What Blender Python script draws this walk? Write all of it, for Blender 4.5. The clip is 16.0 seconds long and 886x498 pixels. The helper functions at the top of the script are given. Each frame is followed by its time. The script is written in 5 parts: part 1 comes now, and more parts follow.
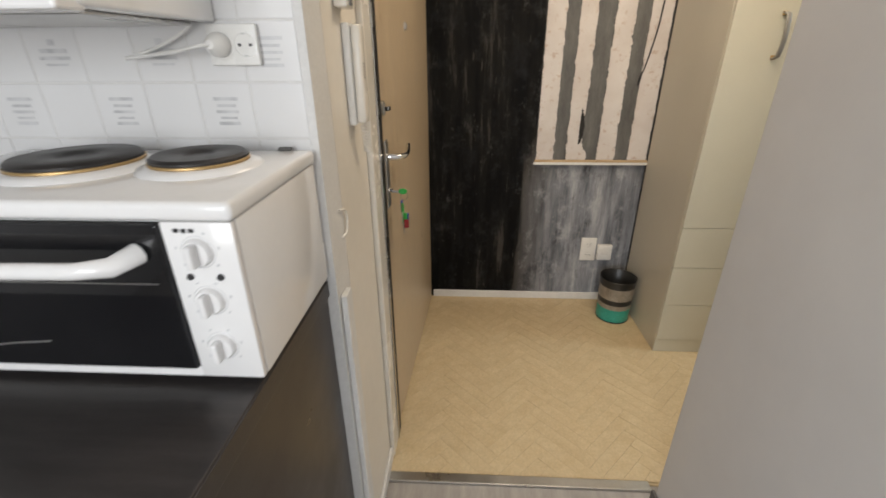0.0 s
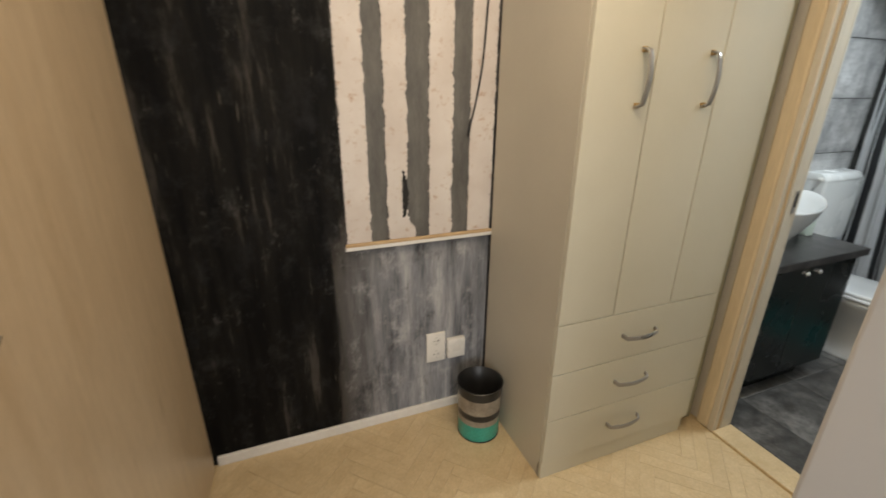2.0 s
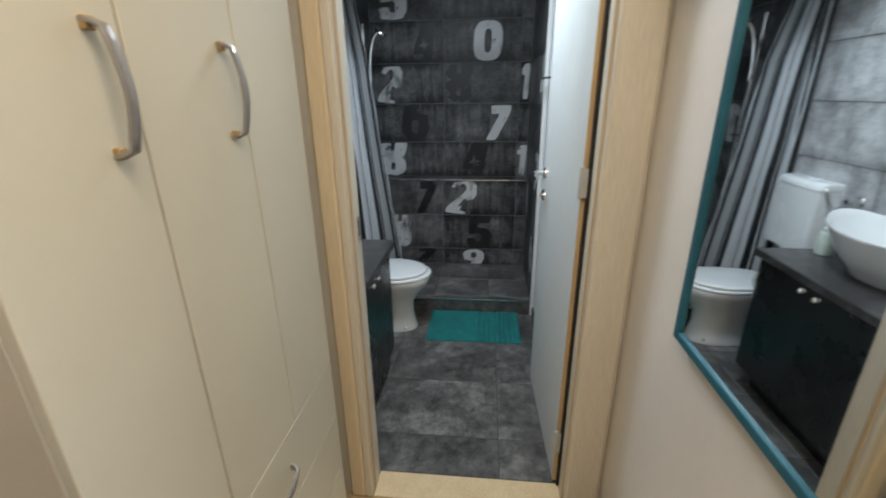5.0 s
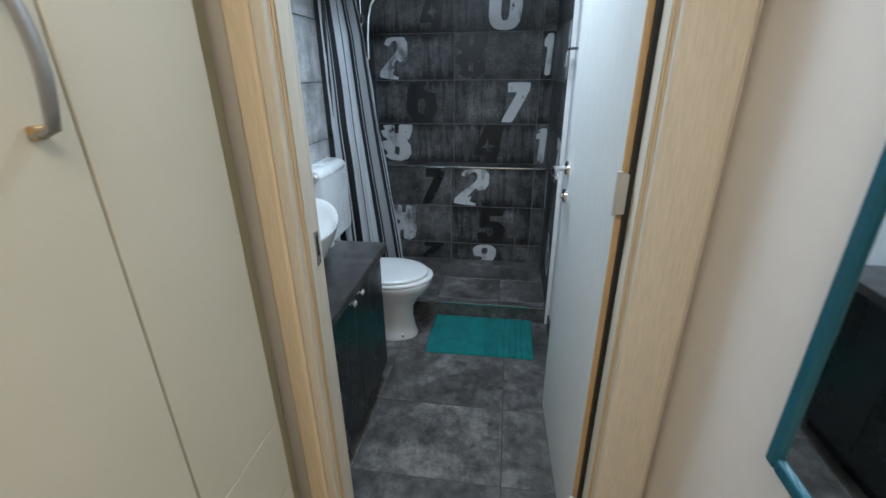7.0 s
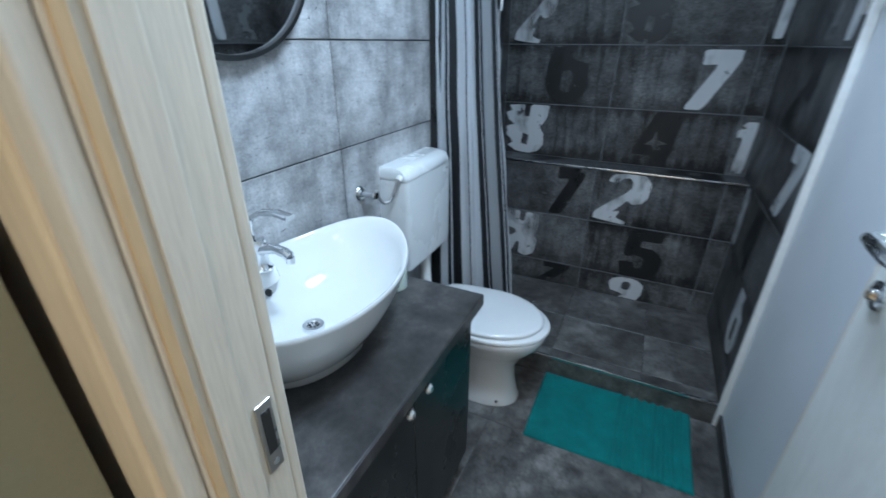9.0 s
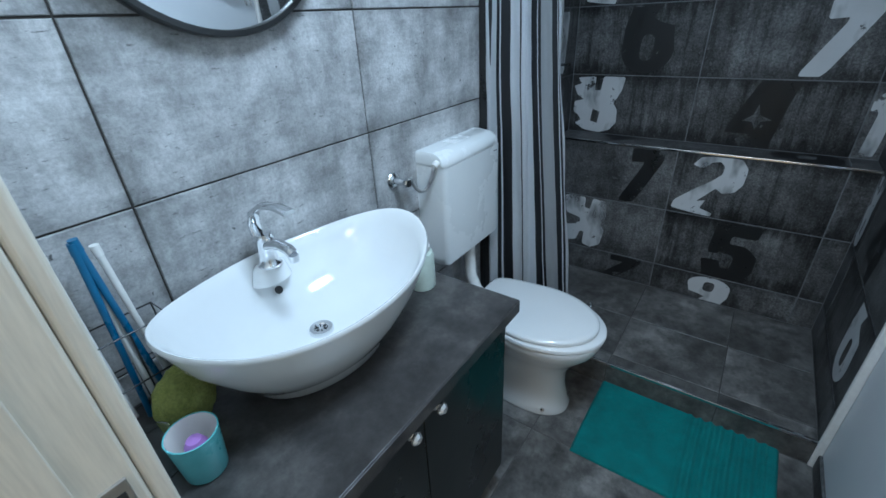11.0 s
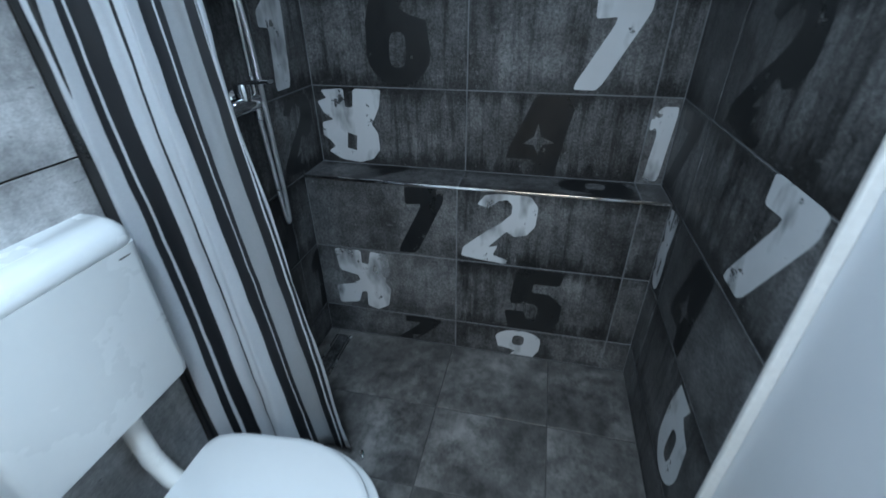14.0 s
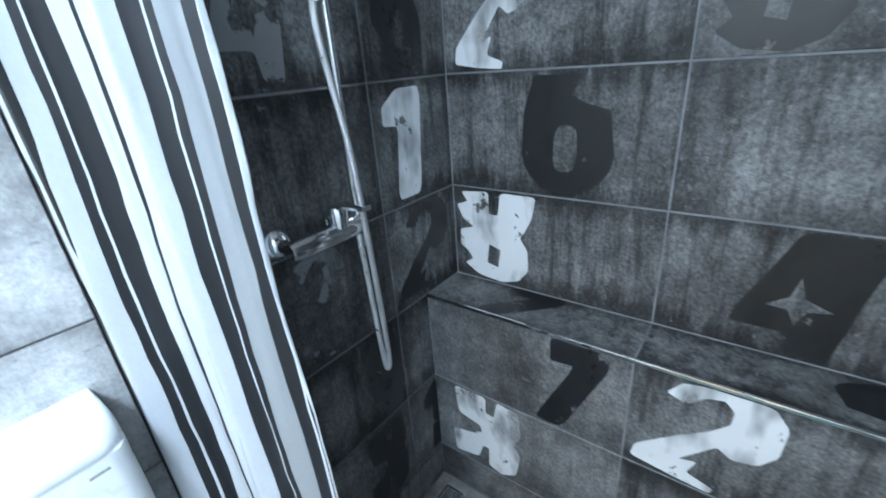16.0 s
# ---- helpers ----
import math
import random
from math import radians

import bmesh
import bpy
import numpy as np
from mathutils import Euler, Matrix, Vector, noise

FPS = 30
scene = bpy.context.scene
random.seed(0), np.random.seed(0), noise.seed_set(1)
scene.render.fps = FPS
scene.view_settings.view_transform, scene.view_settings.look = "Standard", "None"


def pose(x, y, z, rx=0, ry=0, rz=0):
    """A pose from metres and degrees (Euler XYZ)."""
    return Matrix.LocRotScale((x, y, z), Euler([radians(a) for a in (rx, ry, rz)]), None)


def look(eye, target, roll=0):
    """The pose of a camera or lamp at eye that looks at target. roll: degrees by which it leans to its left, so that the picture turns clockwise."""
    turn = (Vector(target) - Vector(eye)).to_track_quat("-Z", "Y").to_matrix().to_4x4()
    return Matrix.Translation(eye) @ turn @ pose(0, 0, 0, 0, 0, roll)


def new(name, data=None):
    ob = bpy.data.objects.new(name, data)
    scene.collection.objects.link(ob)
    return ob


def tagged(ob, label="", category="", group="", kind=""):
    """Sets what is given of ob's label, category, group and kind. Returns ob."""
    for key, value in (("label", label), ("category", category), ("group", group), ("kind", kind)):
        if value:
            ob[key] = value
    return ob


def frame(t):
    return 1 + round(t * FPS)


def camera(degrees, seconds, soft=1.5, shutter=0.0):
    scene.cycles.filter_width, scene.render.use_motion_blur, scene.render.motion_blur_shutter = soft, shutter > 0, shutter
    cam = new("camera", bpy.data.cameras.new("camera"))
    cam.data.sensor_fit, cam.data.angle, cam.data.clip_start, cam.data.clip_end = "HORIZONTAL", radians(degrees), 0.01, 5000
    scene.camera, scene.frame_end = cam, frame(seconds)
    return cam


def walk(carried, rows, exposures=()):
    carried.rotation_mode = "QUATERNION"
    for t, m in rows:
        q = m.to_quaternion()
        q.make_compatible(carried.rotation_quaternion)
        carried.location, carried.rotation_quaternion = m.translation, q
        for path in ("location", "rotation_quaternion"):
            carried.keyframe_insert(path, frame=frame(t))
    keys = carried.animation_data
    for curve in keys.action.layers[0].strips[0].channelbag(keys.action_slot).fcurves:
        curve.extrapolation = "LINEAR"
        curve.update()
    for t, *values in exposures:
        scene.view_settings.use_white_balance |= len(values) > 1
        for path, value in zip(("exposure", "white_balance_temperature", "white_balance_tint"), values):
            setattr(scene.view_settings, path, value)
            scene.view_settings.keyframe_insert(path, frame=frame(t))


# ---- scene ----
cam = camera(92.0, 16.0, 1.6, 0.4)
PATH = [
    (0, (0.54, 0.635, 1.458), (0.444, 2.454, 0.632), -0.4),
    (0.5, (0.557, 0.82, 1.455), (0.608, 2.648, 0.644), -0.0),
    (1, (0.631, 1.119, 1.469), (0.761, 2.957, 0.69), -0.3),
    (1.5, (0.678, 1.303, 1.479), (0.983, 3.127, 0.716), 0.2),
    (2, (0.717, 1.498, 1.489), (1.4, 3.239, 0.78), 0.5),
    (2.5, (0.76, 1.641, 1.498), (1.649, 3.256, 0.724), 0.3),
    (3, (0.908, 1.811, 1.49), (1.921, 3.348, 0.706), -1.3),
    (3.5, (1.021, 1.911, 1.488), (2.166, 3.326, 0.658), -0.8),
    (4, (1.146, 2.005, 1.487), (2.638, 3.062, 0.676), -0.7),
    (4.5, (1.212, 2.072, 1.495), (2.972, 2.625, 0.723), -1.5),
    (5, (1.224, 2.073, 1.511), (3.093, 2.265, 0.827), -0.7),
    (5.2, (1.219, 2.055, 1.518), (3.107, 2.16, 0.866), -0.9),
    (7.3, (1.717, 2.027, 1.493), (3.525, 2.327, 0.693), -0.9),
    (7.5, (1.797, 2.059, 1.472), (3.594, 2.351, 0.645), -1.0),
    (8, (1.997, 2.144, 1.445), (3.803, 2.43, 0.636), 1.0),
    (8.2, (2.066, 2.15, 1.437), (3.856, 2.482, 0.609), 0.5),
    (8.5, (2.151, 2.194, 1.449), (3.925, 2.59, 0.614), 0.8),
    (9, (2.343, 2.204, 1.443), (3.97, 2.975, 0.571), 0.2),
    (9.2, (2.397, 2.2, 1.443), (3.966, 3.073, 0.562), -0.5),
    (11.3, (2.554, 2.173, 1.419), (3.967, 3.221, 0.467), -3.0),
    (11.5, (2.579, 2.178, 1.425), (4.052, 3.122, 0.455), -3.3),
    (12, (2.685, 2.121, 1.432), (4.369, 2.594, 0.463), -1.3),
    (12.5, (2.778, 2.163, 1.441), (4.527, 2.367, 0.492), 0.1),
    (13, (3.003, 2.145, 1.416), (4.71, 2.424, 0.412), -0.2),
    (13.5, (3.183, 2.116, 1.44), (4.814, 2.542, 0.363), -1.7),
    (14, (3.351, 2.169, 1.417), (5.024, 2.55, 0.39), -0.5),
    (14.5, (3.512, 2.229, 1.423), (5.204, 2.554, 0.407), 0.1),
    (15, (3.693, 2.216, 1.417), (5.314, 2.841, 0.426), -0.8),
    (15.5, (3.825, 2.227, 1.425), (5.342, 3.165, 0.52), -1.0),
    (16, (3.868, 2.277, 1.465), (5.31, 3.407, 0.663), -4.4),
]
EXPOSURES = [(0, -0.02, 6400, 10), (1.0, -0.12, 6600, 10), (2.0, 0.02, 6700, 10), (3.0, 0.12, 6650, 10), (4.0, 0.1, 6550, 10), (5.0, 0.08, 6150, 10), (7.5, 0.06, 5600, 8), (8.5, 0.14, 5480, 7.5), (9.0, 0.18, 5250, 7), (11.5, -0.02, 5250, 5), (12.5, -0.02, 5200, 6), (14.0, 0.5, 5350, 6), (15.0, 1.3, 5500, 7), (15.5, 1.55, 5500, 7), (16, 1.75, 5500, 7)]
walk(cam, [(t, look(eye, target, roll)) for t, eye, target, roll in PATH], EXPOSURES)

# ---- world and lights ----
world = bpy.data.worlds.new("world")
world.use_nodes = True
scene.world = world
sky = world.node_tree.nodes.new("ShaderNodeTexSky")
sky.sky_type, sky.sun_disc, sky.sun_elevation, sky.sun_rotation = "NISHITA", False, radians(35), radians(200)
world.node_tree.links.new(sky.outputs[0], world.node_tree.nodes["Background"].inputs[0])
world.node_tree.nodes["Background"].inputs[1].default_value = 0.1


def area(name, m, power, colour, sx, sy):
    data = bpy.data.lights.new(name, "AREA")
    data.shape, data.size, data.size_y, data.energy, data.color = "RECTANGLE", sx, sy, power, colour
    ob = new(name, data)
    ob.matrix_world = m
    return ob


area("kitchen_window_light", look((0.0, -1.28, 1.6), (0.25, 3.0, 1.0)), 43, (0.96, 0.98, 1.0), 1.4, 1.2)
# Unseen ceiling lamps without fixtures, added at assumed places and sizes.
area("unseen_hall_ceiling_lamp", look((1.25, 2.05, 2.46), (1.25, 2.05, 0)), 18.0, (1.0, 0.82, 0.60), 0.8, 0.8)
area("unseen_bathroom_ceiling_lamp", look((3.15, 2.3, 2.36), (3.15, 2.3, 0)), 22, (0.82, 0.93, 1.0), 0.35, 0.35)

# ---- materials ----
MATS = {}


def nodes_of(name):
    m = bpy.data.materials.new(name)
    m.use_nodes = True
    n, l = m.node_tree.nodes, m.node_tree.links
    return m, n, l, n["Principled BSDF"]


def coords(n, l, stretch=(1, 1, 1), shift=True):
    """World position, moved at random from object to object, then stretched."""
    g = n.new("ShaderNodeNewGeometry")
    mp = n.new("ShaderNodeMapping")
    mp.inputs["Scale"].default_value = stretch
    l.new(g.outputs["Position"], mp.inputs["Vector"])
    if shift:
        o = n.new("ShaderNodeObjectInfo")
        mul = n.new("ShaderNodeMath")
        mul.operation = "MULTIPLY"
        mul.inputs[1].default_value = 37.0
        l.new(o.outputs["Random"], mul.inputs[0])
        l.new(mul.outputs[0], mp.inputs["Location"])
    return mp.outputs["Vector"]


def noisy(n, l, vec, scale, detail=6.0, rough=0.6):
    t = n.new("ShaderNodeTexNoise")
    t.inputs["Scale"].default_value, t.inputs["Detail"].default_value, t.inputs["Roughness"].default_value = scale, detail, rough
    l.new(vec, t.inputs["Vector"])
    return t.outputs["Fac"]


def ramp(n, l, fac, stops):
    r = n.new("ShaderNodeValToRGB")
    e = r.color_ramp.elements
    e[0].position, e[0].color = stops[0][0], (*stops[0][1], 1)
    e[1].position, e[1].color = stops[-1][0], (*stops[-1][1], 1)
    for p, c in stops[1:-1]:
        e.new(p).color = (*c, 1)
    l.new(fac, r.inputs["Fac"])
    return r.outputs["Color"]


def mixed(n, l, fac, a, b, mode="MIX"):
    x = n.new("ShaderNodeMix")
    x.data_type, x.blend_type = "RGBA", mode
    for sock, v in ((x.inputs["Factor"], fac), (x.inputs["A"], a), (x.inputs["B"], b)):
        if hasattr(v, "links"):
            l.new(v, sock)
        elif isinstance(v, (int, float)):
            sock.default_value = v
        else:
            sock.default_value = (*v, 1)
    return x.outputs["Result"]


def grey(v):
    return (v, v, v)


def bumped(n, l, p, height, strength, distance=0.004):
    b = n.new("ShaderNodeBump")
    b.inputs["Strength"].default_value, b.inputs["Distance"].default_value = strength, distance
    l.new(height, b.inputs["Height"])
    l.new(b.outputs["Normal"], p.inputs["Normal"])


def surface(name, a, b, rough=0.5, scale=5.0, fine=60.0, bump=0.15, metal=0.0, stretch=(1, 1, 1), rvar=0.12, shift=True, coat=0.0, speck=0.12):
    """A worn surface: two tones at a large scale, grain at a fine one, uneven gloss and relief."""
    m, n, l, p = nodes_of(name)
    v = coords(n, l, stretch, shift)
    big, small = noisy(n, l, v, scale), noisy(n, l, v, fine, 3)
    c = mixed(n, l, ramp(n, l, big, [(0.3, grey(0)), (0.7, grey(1))]), a, b)
    c = mixed(n, l, speck, c, ramp(n, l, small, [(0.3, grey(0.25)), (0.7, grey(1.0))]), "MULTIPLY")
    l.new(c, p.inputs["Base Color"])
    l.new(ramp(n, l, big, [(0.25, grey(max(0.02, rough - rvar))), (0.75, grey(min(1, rough + rvar)))]), p.inputs["Roughness"])
    p.inputs["Metallic"].default_value = metal
    p.inputs["Coat Weight"].default_value = coat
    if bump:
        bumped(n, l, p, small, bump)
    MATS[name] = m
    return m


paint_grey = surface("grey_wall_paint", (0.60, 0.59, 0.585), (0.66, 0.65, 0.64), 0.6, 1.5, 9, 0.25, rvar=0.08, speck=0.03)
paint_white = surface("rough_white_wall_paint", (0.60, 0.62, 0.65), (0.67, 0.68, 0.70), 0.5, 2, 15, 1.0, stretch=(1, 1, 0.8), rvar=0.08, speck=0.02)
trowel = paint_white.node_tree
lumps = noisy(trowel.nodes, trowel.links, coords(trowel.nodes, trowel.links, (1, 1, 1.3)), 26, 4, 0.55)
bumped(trowel.nodes, trowel.links, trowel.nodes["Principled BSDF"], ramp(trowel.nodes, trowel.links, lumps, [(0.50, grey(0)), (0.72, grey(1))]), 0.10, 0.003)
paint_cream = surface("cream_wall_paint", (0.74, 0.69, 0.61), (0.79, 0.74, 0.66), 0.5, 2, 25, 0.2, speck=0.05)
paint_ceiling = surface("ceiling_paint", (0.75, 0.75, 0.74), (0.8, 0.8, 0.79), 0.8, 2, 30, 0.1, speck=0.03)
gloss_cream = surface("cream_gloss_trim", (0.75, 0.71, 0.63), (0.80, 0.76, 0.69), 0.25, 3, 40, 0.06, speck=0.04)
white_plastic = surface("white_plastic", (0.74, 0.73, 0.70), (0.80, 0.79, 0.76), 0.3, 6, 80, 0.03, speck=0.03)
enamel = surface("white_enamel", (0.78, 0.77, 0.76), (0.83, 0.82, 0.81), 0.16, 3, 60, 0.02, speck=0.02, rvar=0.05, coat=0.3)
ceramic = surface("white_ceramic", (0.71, 0.72, 0.72), (0.75, 0.76, 0.76), 0.08, 3, 60, 0.0, speck=0.01, rvar=0.03, coat=0.5)
cistern_plastic = surface("cistern_plastic", (0.74, 0.76, 0.76), (0.79, 0.80, 0.80), 0.28, 3, 60, 0.02, speck=0.02)
roll_paper = surface("tissue_paper", (0.72, 0.72, 0.71), (0.78, 0.78, 0.77), 0.9, 8, 140, 0.3, speck=0.05)
chrome = surface("chrome", (0.75, 0.76, 0.78), (0.82, 0.83, 0.84), 0.1, 6, 80, 0.02, metal=1.0, rvar=0.05, speck=0.03)
nickel = surface("brushed_nickel", (0.50, 0.49, 0.47), (0.58, 0.57, 0.55), 0.34, 6, 120, 0.04, metal=1.0)
grey_handle = surface("grey_metal_paint", (0.32, 0.31, 0.30), (0.38, 0.37, 0.355), 0.35, 6, 120, 0.04, metal=0.6)
hinge_metal = surface("satin_hinge_metal", (0.50, 0.50, 0.49), (0.60, 0.60, 0.59), 0.4, 6, 120, 0.04, metal=0.35)
steel_trim = surface("steel_trim", (0.55, 0.55, 0.55), (0.65, 0.65, 0.65), 0.25, 6, 120, 0.04, metal=1.0)
black_glass = surface("black_oven_glass", (0.006, 0.006, 0.007), (0.012, 0.012, 0.013), 0.05, 6, 60, 0, rvar=0.02, speck=0)
black_iron = surface("cast_iron_plate", (0.018, 0.017, 0.017), (0.035, 0.03, 0.028), 0.45, 10, 120, 0.15)
black_plastic = surface("black_plastic", (0.012, 0.012, 0.012), (0.025, 0.025, 0.025), 0.35, 8, 90, 0.05)
seal_and_gap_black = surface("black_seal_and_gap_shade", (0.01, 0.01, 0.01), (0.02, 0.02, 0.02), 0.6, 8, 90, 0.1)
wardrobe_board = surface("pale_wardrobe_board", (0.60, 0.575, 0.47), (0.64, 0.615, 0.51), 0.4, 2.5, 140, 0.03, rvar=0.025, speck=0.02)
wardrobe_side = surface("pale_wardrobe_side", (0.56, 0.52, 0.43), (0.61, 0.57, 0.47), 0.4, 2.5, 140, 0.05, speck=0.05)
# Wardrobe board darkened to olive: the shade beside the door casing is in its colour.
shaded_filler_board = surface("shaded_olive_filler_board", (0.36, 0.35, 0.24), (0.40, 0.39, 0.28), 0.45, 2.5, 140, 0.05, speck=0.05)
joint_tan = surface("tan_floor_joint", (0.40, 0.30, 0.17), (0.62, 0.49, 0.30), 0.8, 8, 80, 0.2)
paint_pink = surface("pale_pinkish_wall_paint", (0.70, 0.66, 0.62), (0.76, 0.72, 0.68), 0.5, 2, 25, 0.15, speck=0.04)
joint_dark = surface("dark_joint", (0.03, 0.028, 0.025), (0.05, 0.045, 0.04), 0.8, 8, 80, 0.2)
grout_grey = surface("grey_grout", (0.10, 0.103, 0.107), (0.21, 0.215, 0.225), 0.85, 12, 120, 0.3)
grout_floor = surface("dark_floor_grout", (0.05, 0.049, 0.047), (0.10, 0.098, 0.094), 0.85, 12, 120, 0.3)
grout_white = surface("white_grout", (0.66, 0.65, 0.63), (0.72, 0.71, 0.69), 0.8, 12, 120, 0.2)
white_tile = surface("white_glazed_tile", (0.69, 0.685, 0.68), (0.74, 0.735, 0.73), 0.14, 2, 12, 0.05, rvar=0.05, speck=0.02)
tile_print = surface("faded_grey_print", (0.48, 0.48, 0.49), (0.64, 0.64, 0.64), 0.3, 30, 160, 0.0)
worktop_dark = surface("dark_worktop", (0.028, 0.024, 0.023), (0.050, 0.044, 0.042), 0.34, 9, 90, 0.1, stretch=(0.6, 9.0, 1.0), rvar=0.03, speck=0.35)
panel_dark = surface("dark_brown_panel", (0.03, 0.025, 0.023), (0.045, 0.038, 0.035), 0.38, 5, 120, 0.05)
vanity_black = surface("black_cabinet_board", (0.008, 0.010, 0.010), (0.016, 0.020, 0.019), 0.28, 3, 120, 0.04)
teal_cloth = surface("teal_towelling", (0.008, 0.165, 0.16), (0.02, 0.25, 0.24), 0.95, 14, 420, 0.9, speck=0.5, shift=False)
laminate_grey = surface("grey_laminate", (0.33, 0.30, 0.27), (0.45, 0.41, 0.37), 0.4, 7, 60, 0.1, stretch=(6, 0.8, 1))
mirror_mat = surface("mirror_silver", (0.86, 0.88, 0.88), (0.88, 0.9, 0.9), 0.02, 2, 30, 0, metal=1.0, rvar=0.005, speck=0)
blue_frame = surface("petrol_blue_paint", (0.008, 0.075, 0.12), (0.016, 0.12, 0.18), 0.35, 8, 90, 0.15)
green_plastic = surface("green_plastic", (0.03, 0.35, 0.06), (0.05, 0.45, 0.09), 0.3, 8, 60, 0)
blue_plastic = surface("blue_plastic", (0.02, 0.05, 0.35), (0.03, 0.08, 0.45), 0.3, 8, 60, 0)
red_plastic = surface("red_plastic", (0.25, 0.02, 0.02), (0.32, 0.03, 0.03), 0.3, 8, 60, 0)
aqua_plastic = surface("aqua_plastic", (0.16, 0.50, 0.53), (0.2, 0.57, 0.6), 0.3, 8, 60, 0.02)
lilac = surface("lilac_plastic", (0.42, 0.2, 0.6), (0.5, 0.26, 0.68), 0.4, 8, 60, 0)
moss_sponge = surface("olive_sponge", (0.22, 0.25, 0.05), (0.42, 0.44, 0.13), 0.95, 20, 200, 1.0, speck=0.5)
soap_bottle = surface("pale_green_plastic", (0.55, 0.63, 0.55), (0.62, 0.69, 0.61), 0.3, 8, 60, 0.02)
brush_blue = surface("blue_plastic_stick", (0.01, 0.10, 0.22), (0.02, 0.15, 0.30), 0.3, 8, 60, 0)
raw_wood = surface("raw_splintered_wood", (0.45, 0.30, 0.15), (0.62, 0.46, 0.28), 0.75, 14, 70, 0.5, stretch=(0.6, 4, 4))
skirt_white = surface("white_skirting", (0.72, 0.71, 0.68), (0.8, 0.79, 0.77), 0.4, 6, 60, 0.1)


def wood(name, a, b, stretch, rough=0.4, bump=0.12, scale=4.0):
    m, n, l, p = nodes_of(name)
    v = coords(n, l, stretch)
    g = noisy(n, l, v, scale, 8, 0.65)
    f = noisy(n, l, v, scale * 7, 4, 0.7)
    c = ramp(n, l, g, [(0.3, a), (0.5, tuple((x + y) / 2 for x, y in zip(a, b))), (0.7, b)])
    c = mixed(n, l, 0.22, c, ramp(n, l, f, [(0.35, grey(0.4)), (0.62, grey(1))]), "MULTIPLY")
    o = n.new("ShaderNodeObjectInfo")
    c = mixed(n, l, 0.12, c, ramp(n, l, o.outputs["Random"], [(0, grey(0.62)), (1, grey(1.0))]), "MULTIPLY")
    l.new(c, p.inputs["Base Color"])
    l.new(ramp(n, l, g, [(0.3, grey(rough - 0.06)), (0.7, grey(rough + 0.12))]), p.inputs["Roughness"])
    bumped(n, l, p, f, bump, 0.002)
    return m


door_veneer = wood("pale_oak_veneer", (0.52, 0.40, 0.26), (0.64, 0.52, 0.37), (9, 9, 0.7), 0.33, 0.05)
bath_door_veneer = wood("white_ash_veneer", (0.66, 0.67, 0.645), (0.70, 0.71, 0.69), (9, 9, 0.5), 0.4, 0.08)
casing_wood = wood("beech_door_casing", (0.69, 0.635, 0.53), (0.72, 0.665, 0.56), (10, 10, 0.6), 0.34, 0.02)
# The same casing wood with the hall lamp's warm light put into its colour.
casing_lamplit = wood("lamplit_beech_casing", (0.76, 0.63, 0.43), (0.80, 0.68, 0.49), (10, 10, 0.6), 0.34, 0.02)
edge_wood = wood("orange_beech_edge", (0.58, 0.40, 0.20), (0.66, 0.48, 0.27), (10, 10, 0.6), 0.45, 0.1)
parquet_x = wood("cream_painted_parquet", (0.60, 0.455, 0.26), (0.70, 0.56, 0.35), (5, 5, 5), 0.36, 0.18, 3.0)


def special(name):
    m, n, l, p = nodes_of(name)
    return m, n, l, p


# light shuttered-concrete tiles
concrete_tile, n, l, p = special("light_concrete_tile")
v = coords(n, l)
big, mid, pits = noisy(n, l, v, 2.2, 8, 0.62), noisy(n, l, v, 9, 8, 0.7), noisy(n, l, v, 55, 3, 0.6)
vs = coords(n, l, (5, 5, 0.8))
drip = noisy(n, l, vs, 2.0, 6, 0.7)
grain = noisy(n, l, v, 170, 4, 0.75)
board = noisy(n, l, coords(n, l, (2.2, 2.2, 9)), 4.0, 7, 0.74)
c = ramp(n, l, big, [(0.30, grey(0.42)), (0.5, grey(0.58)), (0.70, grey(0.70))])
c = mixed(n, l, 0.75, c, ramp(n, l, mid, [(0.36, grey(0.45)), (0.58, grey(1.0))]), "MULTIPLY")
c = mixed(n, l, 0.45, c, ramp(n, l, drip, [(0.36, grey(0.4)), (0.55, grey(1.0))]), "MULTIPLY")
c = mixed(n, l, 0.35, c, ramp(n, l, board, [(0.36, grey(0.5)), (0.52, grey(1.0)), (0.68, grey(1.15))]), "MULTIPLY")
c = mixed(n, l, 0.5, c, ramp(n, l, grain, [(0.34, grey(0.55)), (0.62, grey(1.12))]), "MULTIPLY")
c = mixed(n, l, 1.0, c, ramp(n, l, pits, [(0.26, grey(0.25)), (0.31, grey(1.0))]), "MULTIPLY")
dash = noisy(n, l, coords(n, l, (9, 9, 40)), 3.0, 4, 0.6)
c = mixed(n, l, 0.9, c, ramp(n, l, dash, [(0.28, grey(0.3)), (0.34, grey(1.0)), (0.66, grey(1.0)), (0.75, grey(1.2))]), "MULTIPLY")
tc = n.new("ShaderNodeTexCoord")
ts = n.new("ShaderNodeSeparateXYZ")
l.new(tc.outputs["Generated"], ts.inputs[0])
rim_y = ramp(n, l, ts.outputs["Y"], [(0.0, grey(0.62)), (0.10, grey(0.92)), (0.2, grey(1)), (0.84, grey(1)), (0.93, grey(0.86)), (1.0, grey(0.55))])
rim_x = ramp(n, l, ts.outputs["X"], [(0.0, grey(0.42)), (0.035, grey(0.72)), (0.09, grey(1)), (0.93, grey(1)), (1.0, grey(0.5))])
patchy = ramp(n, l, noisy(n, l, v, 14, 6, 0.7), [(0.36, grey(1)), (0.62, grey(0.2))])
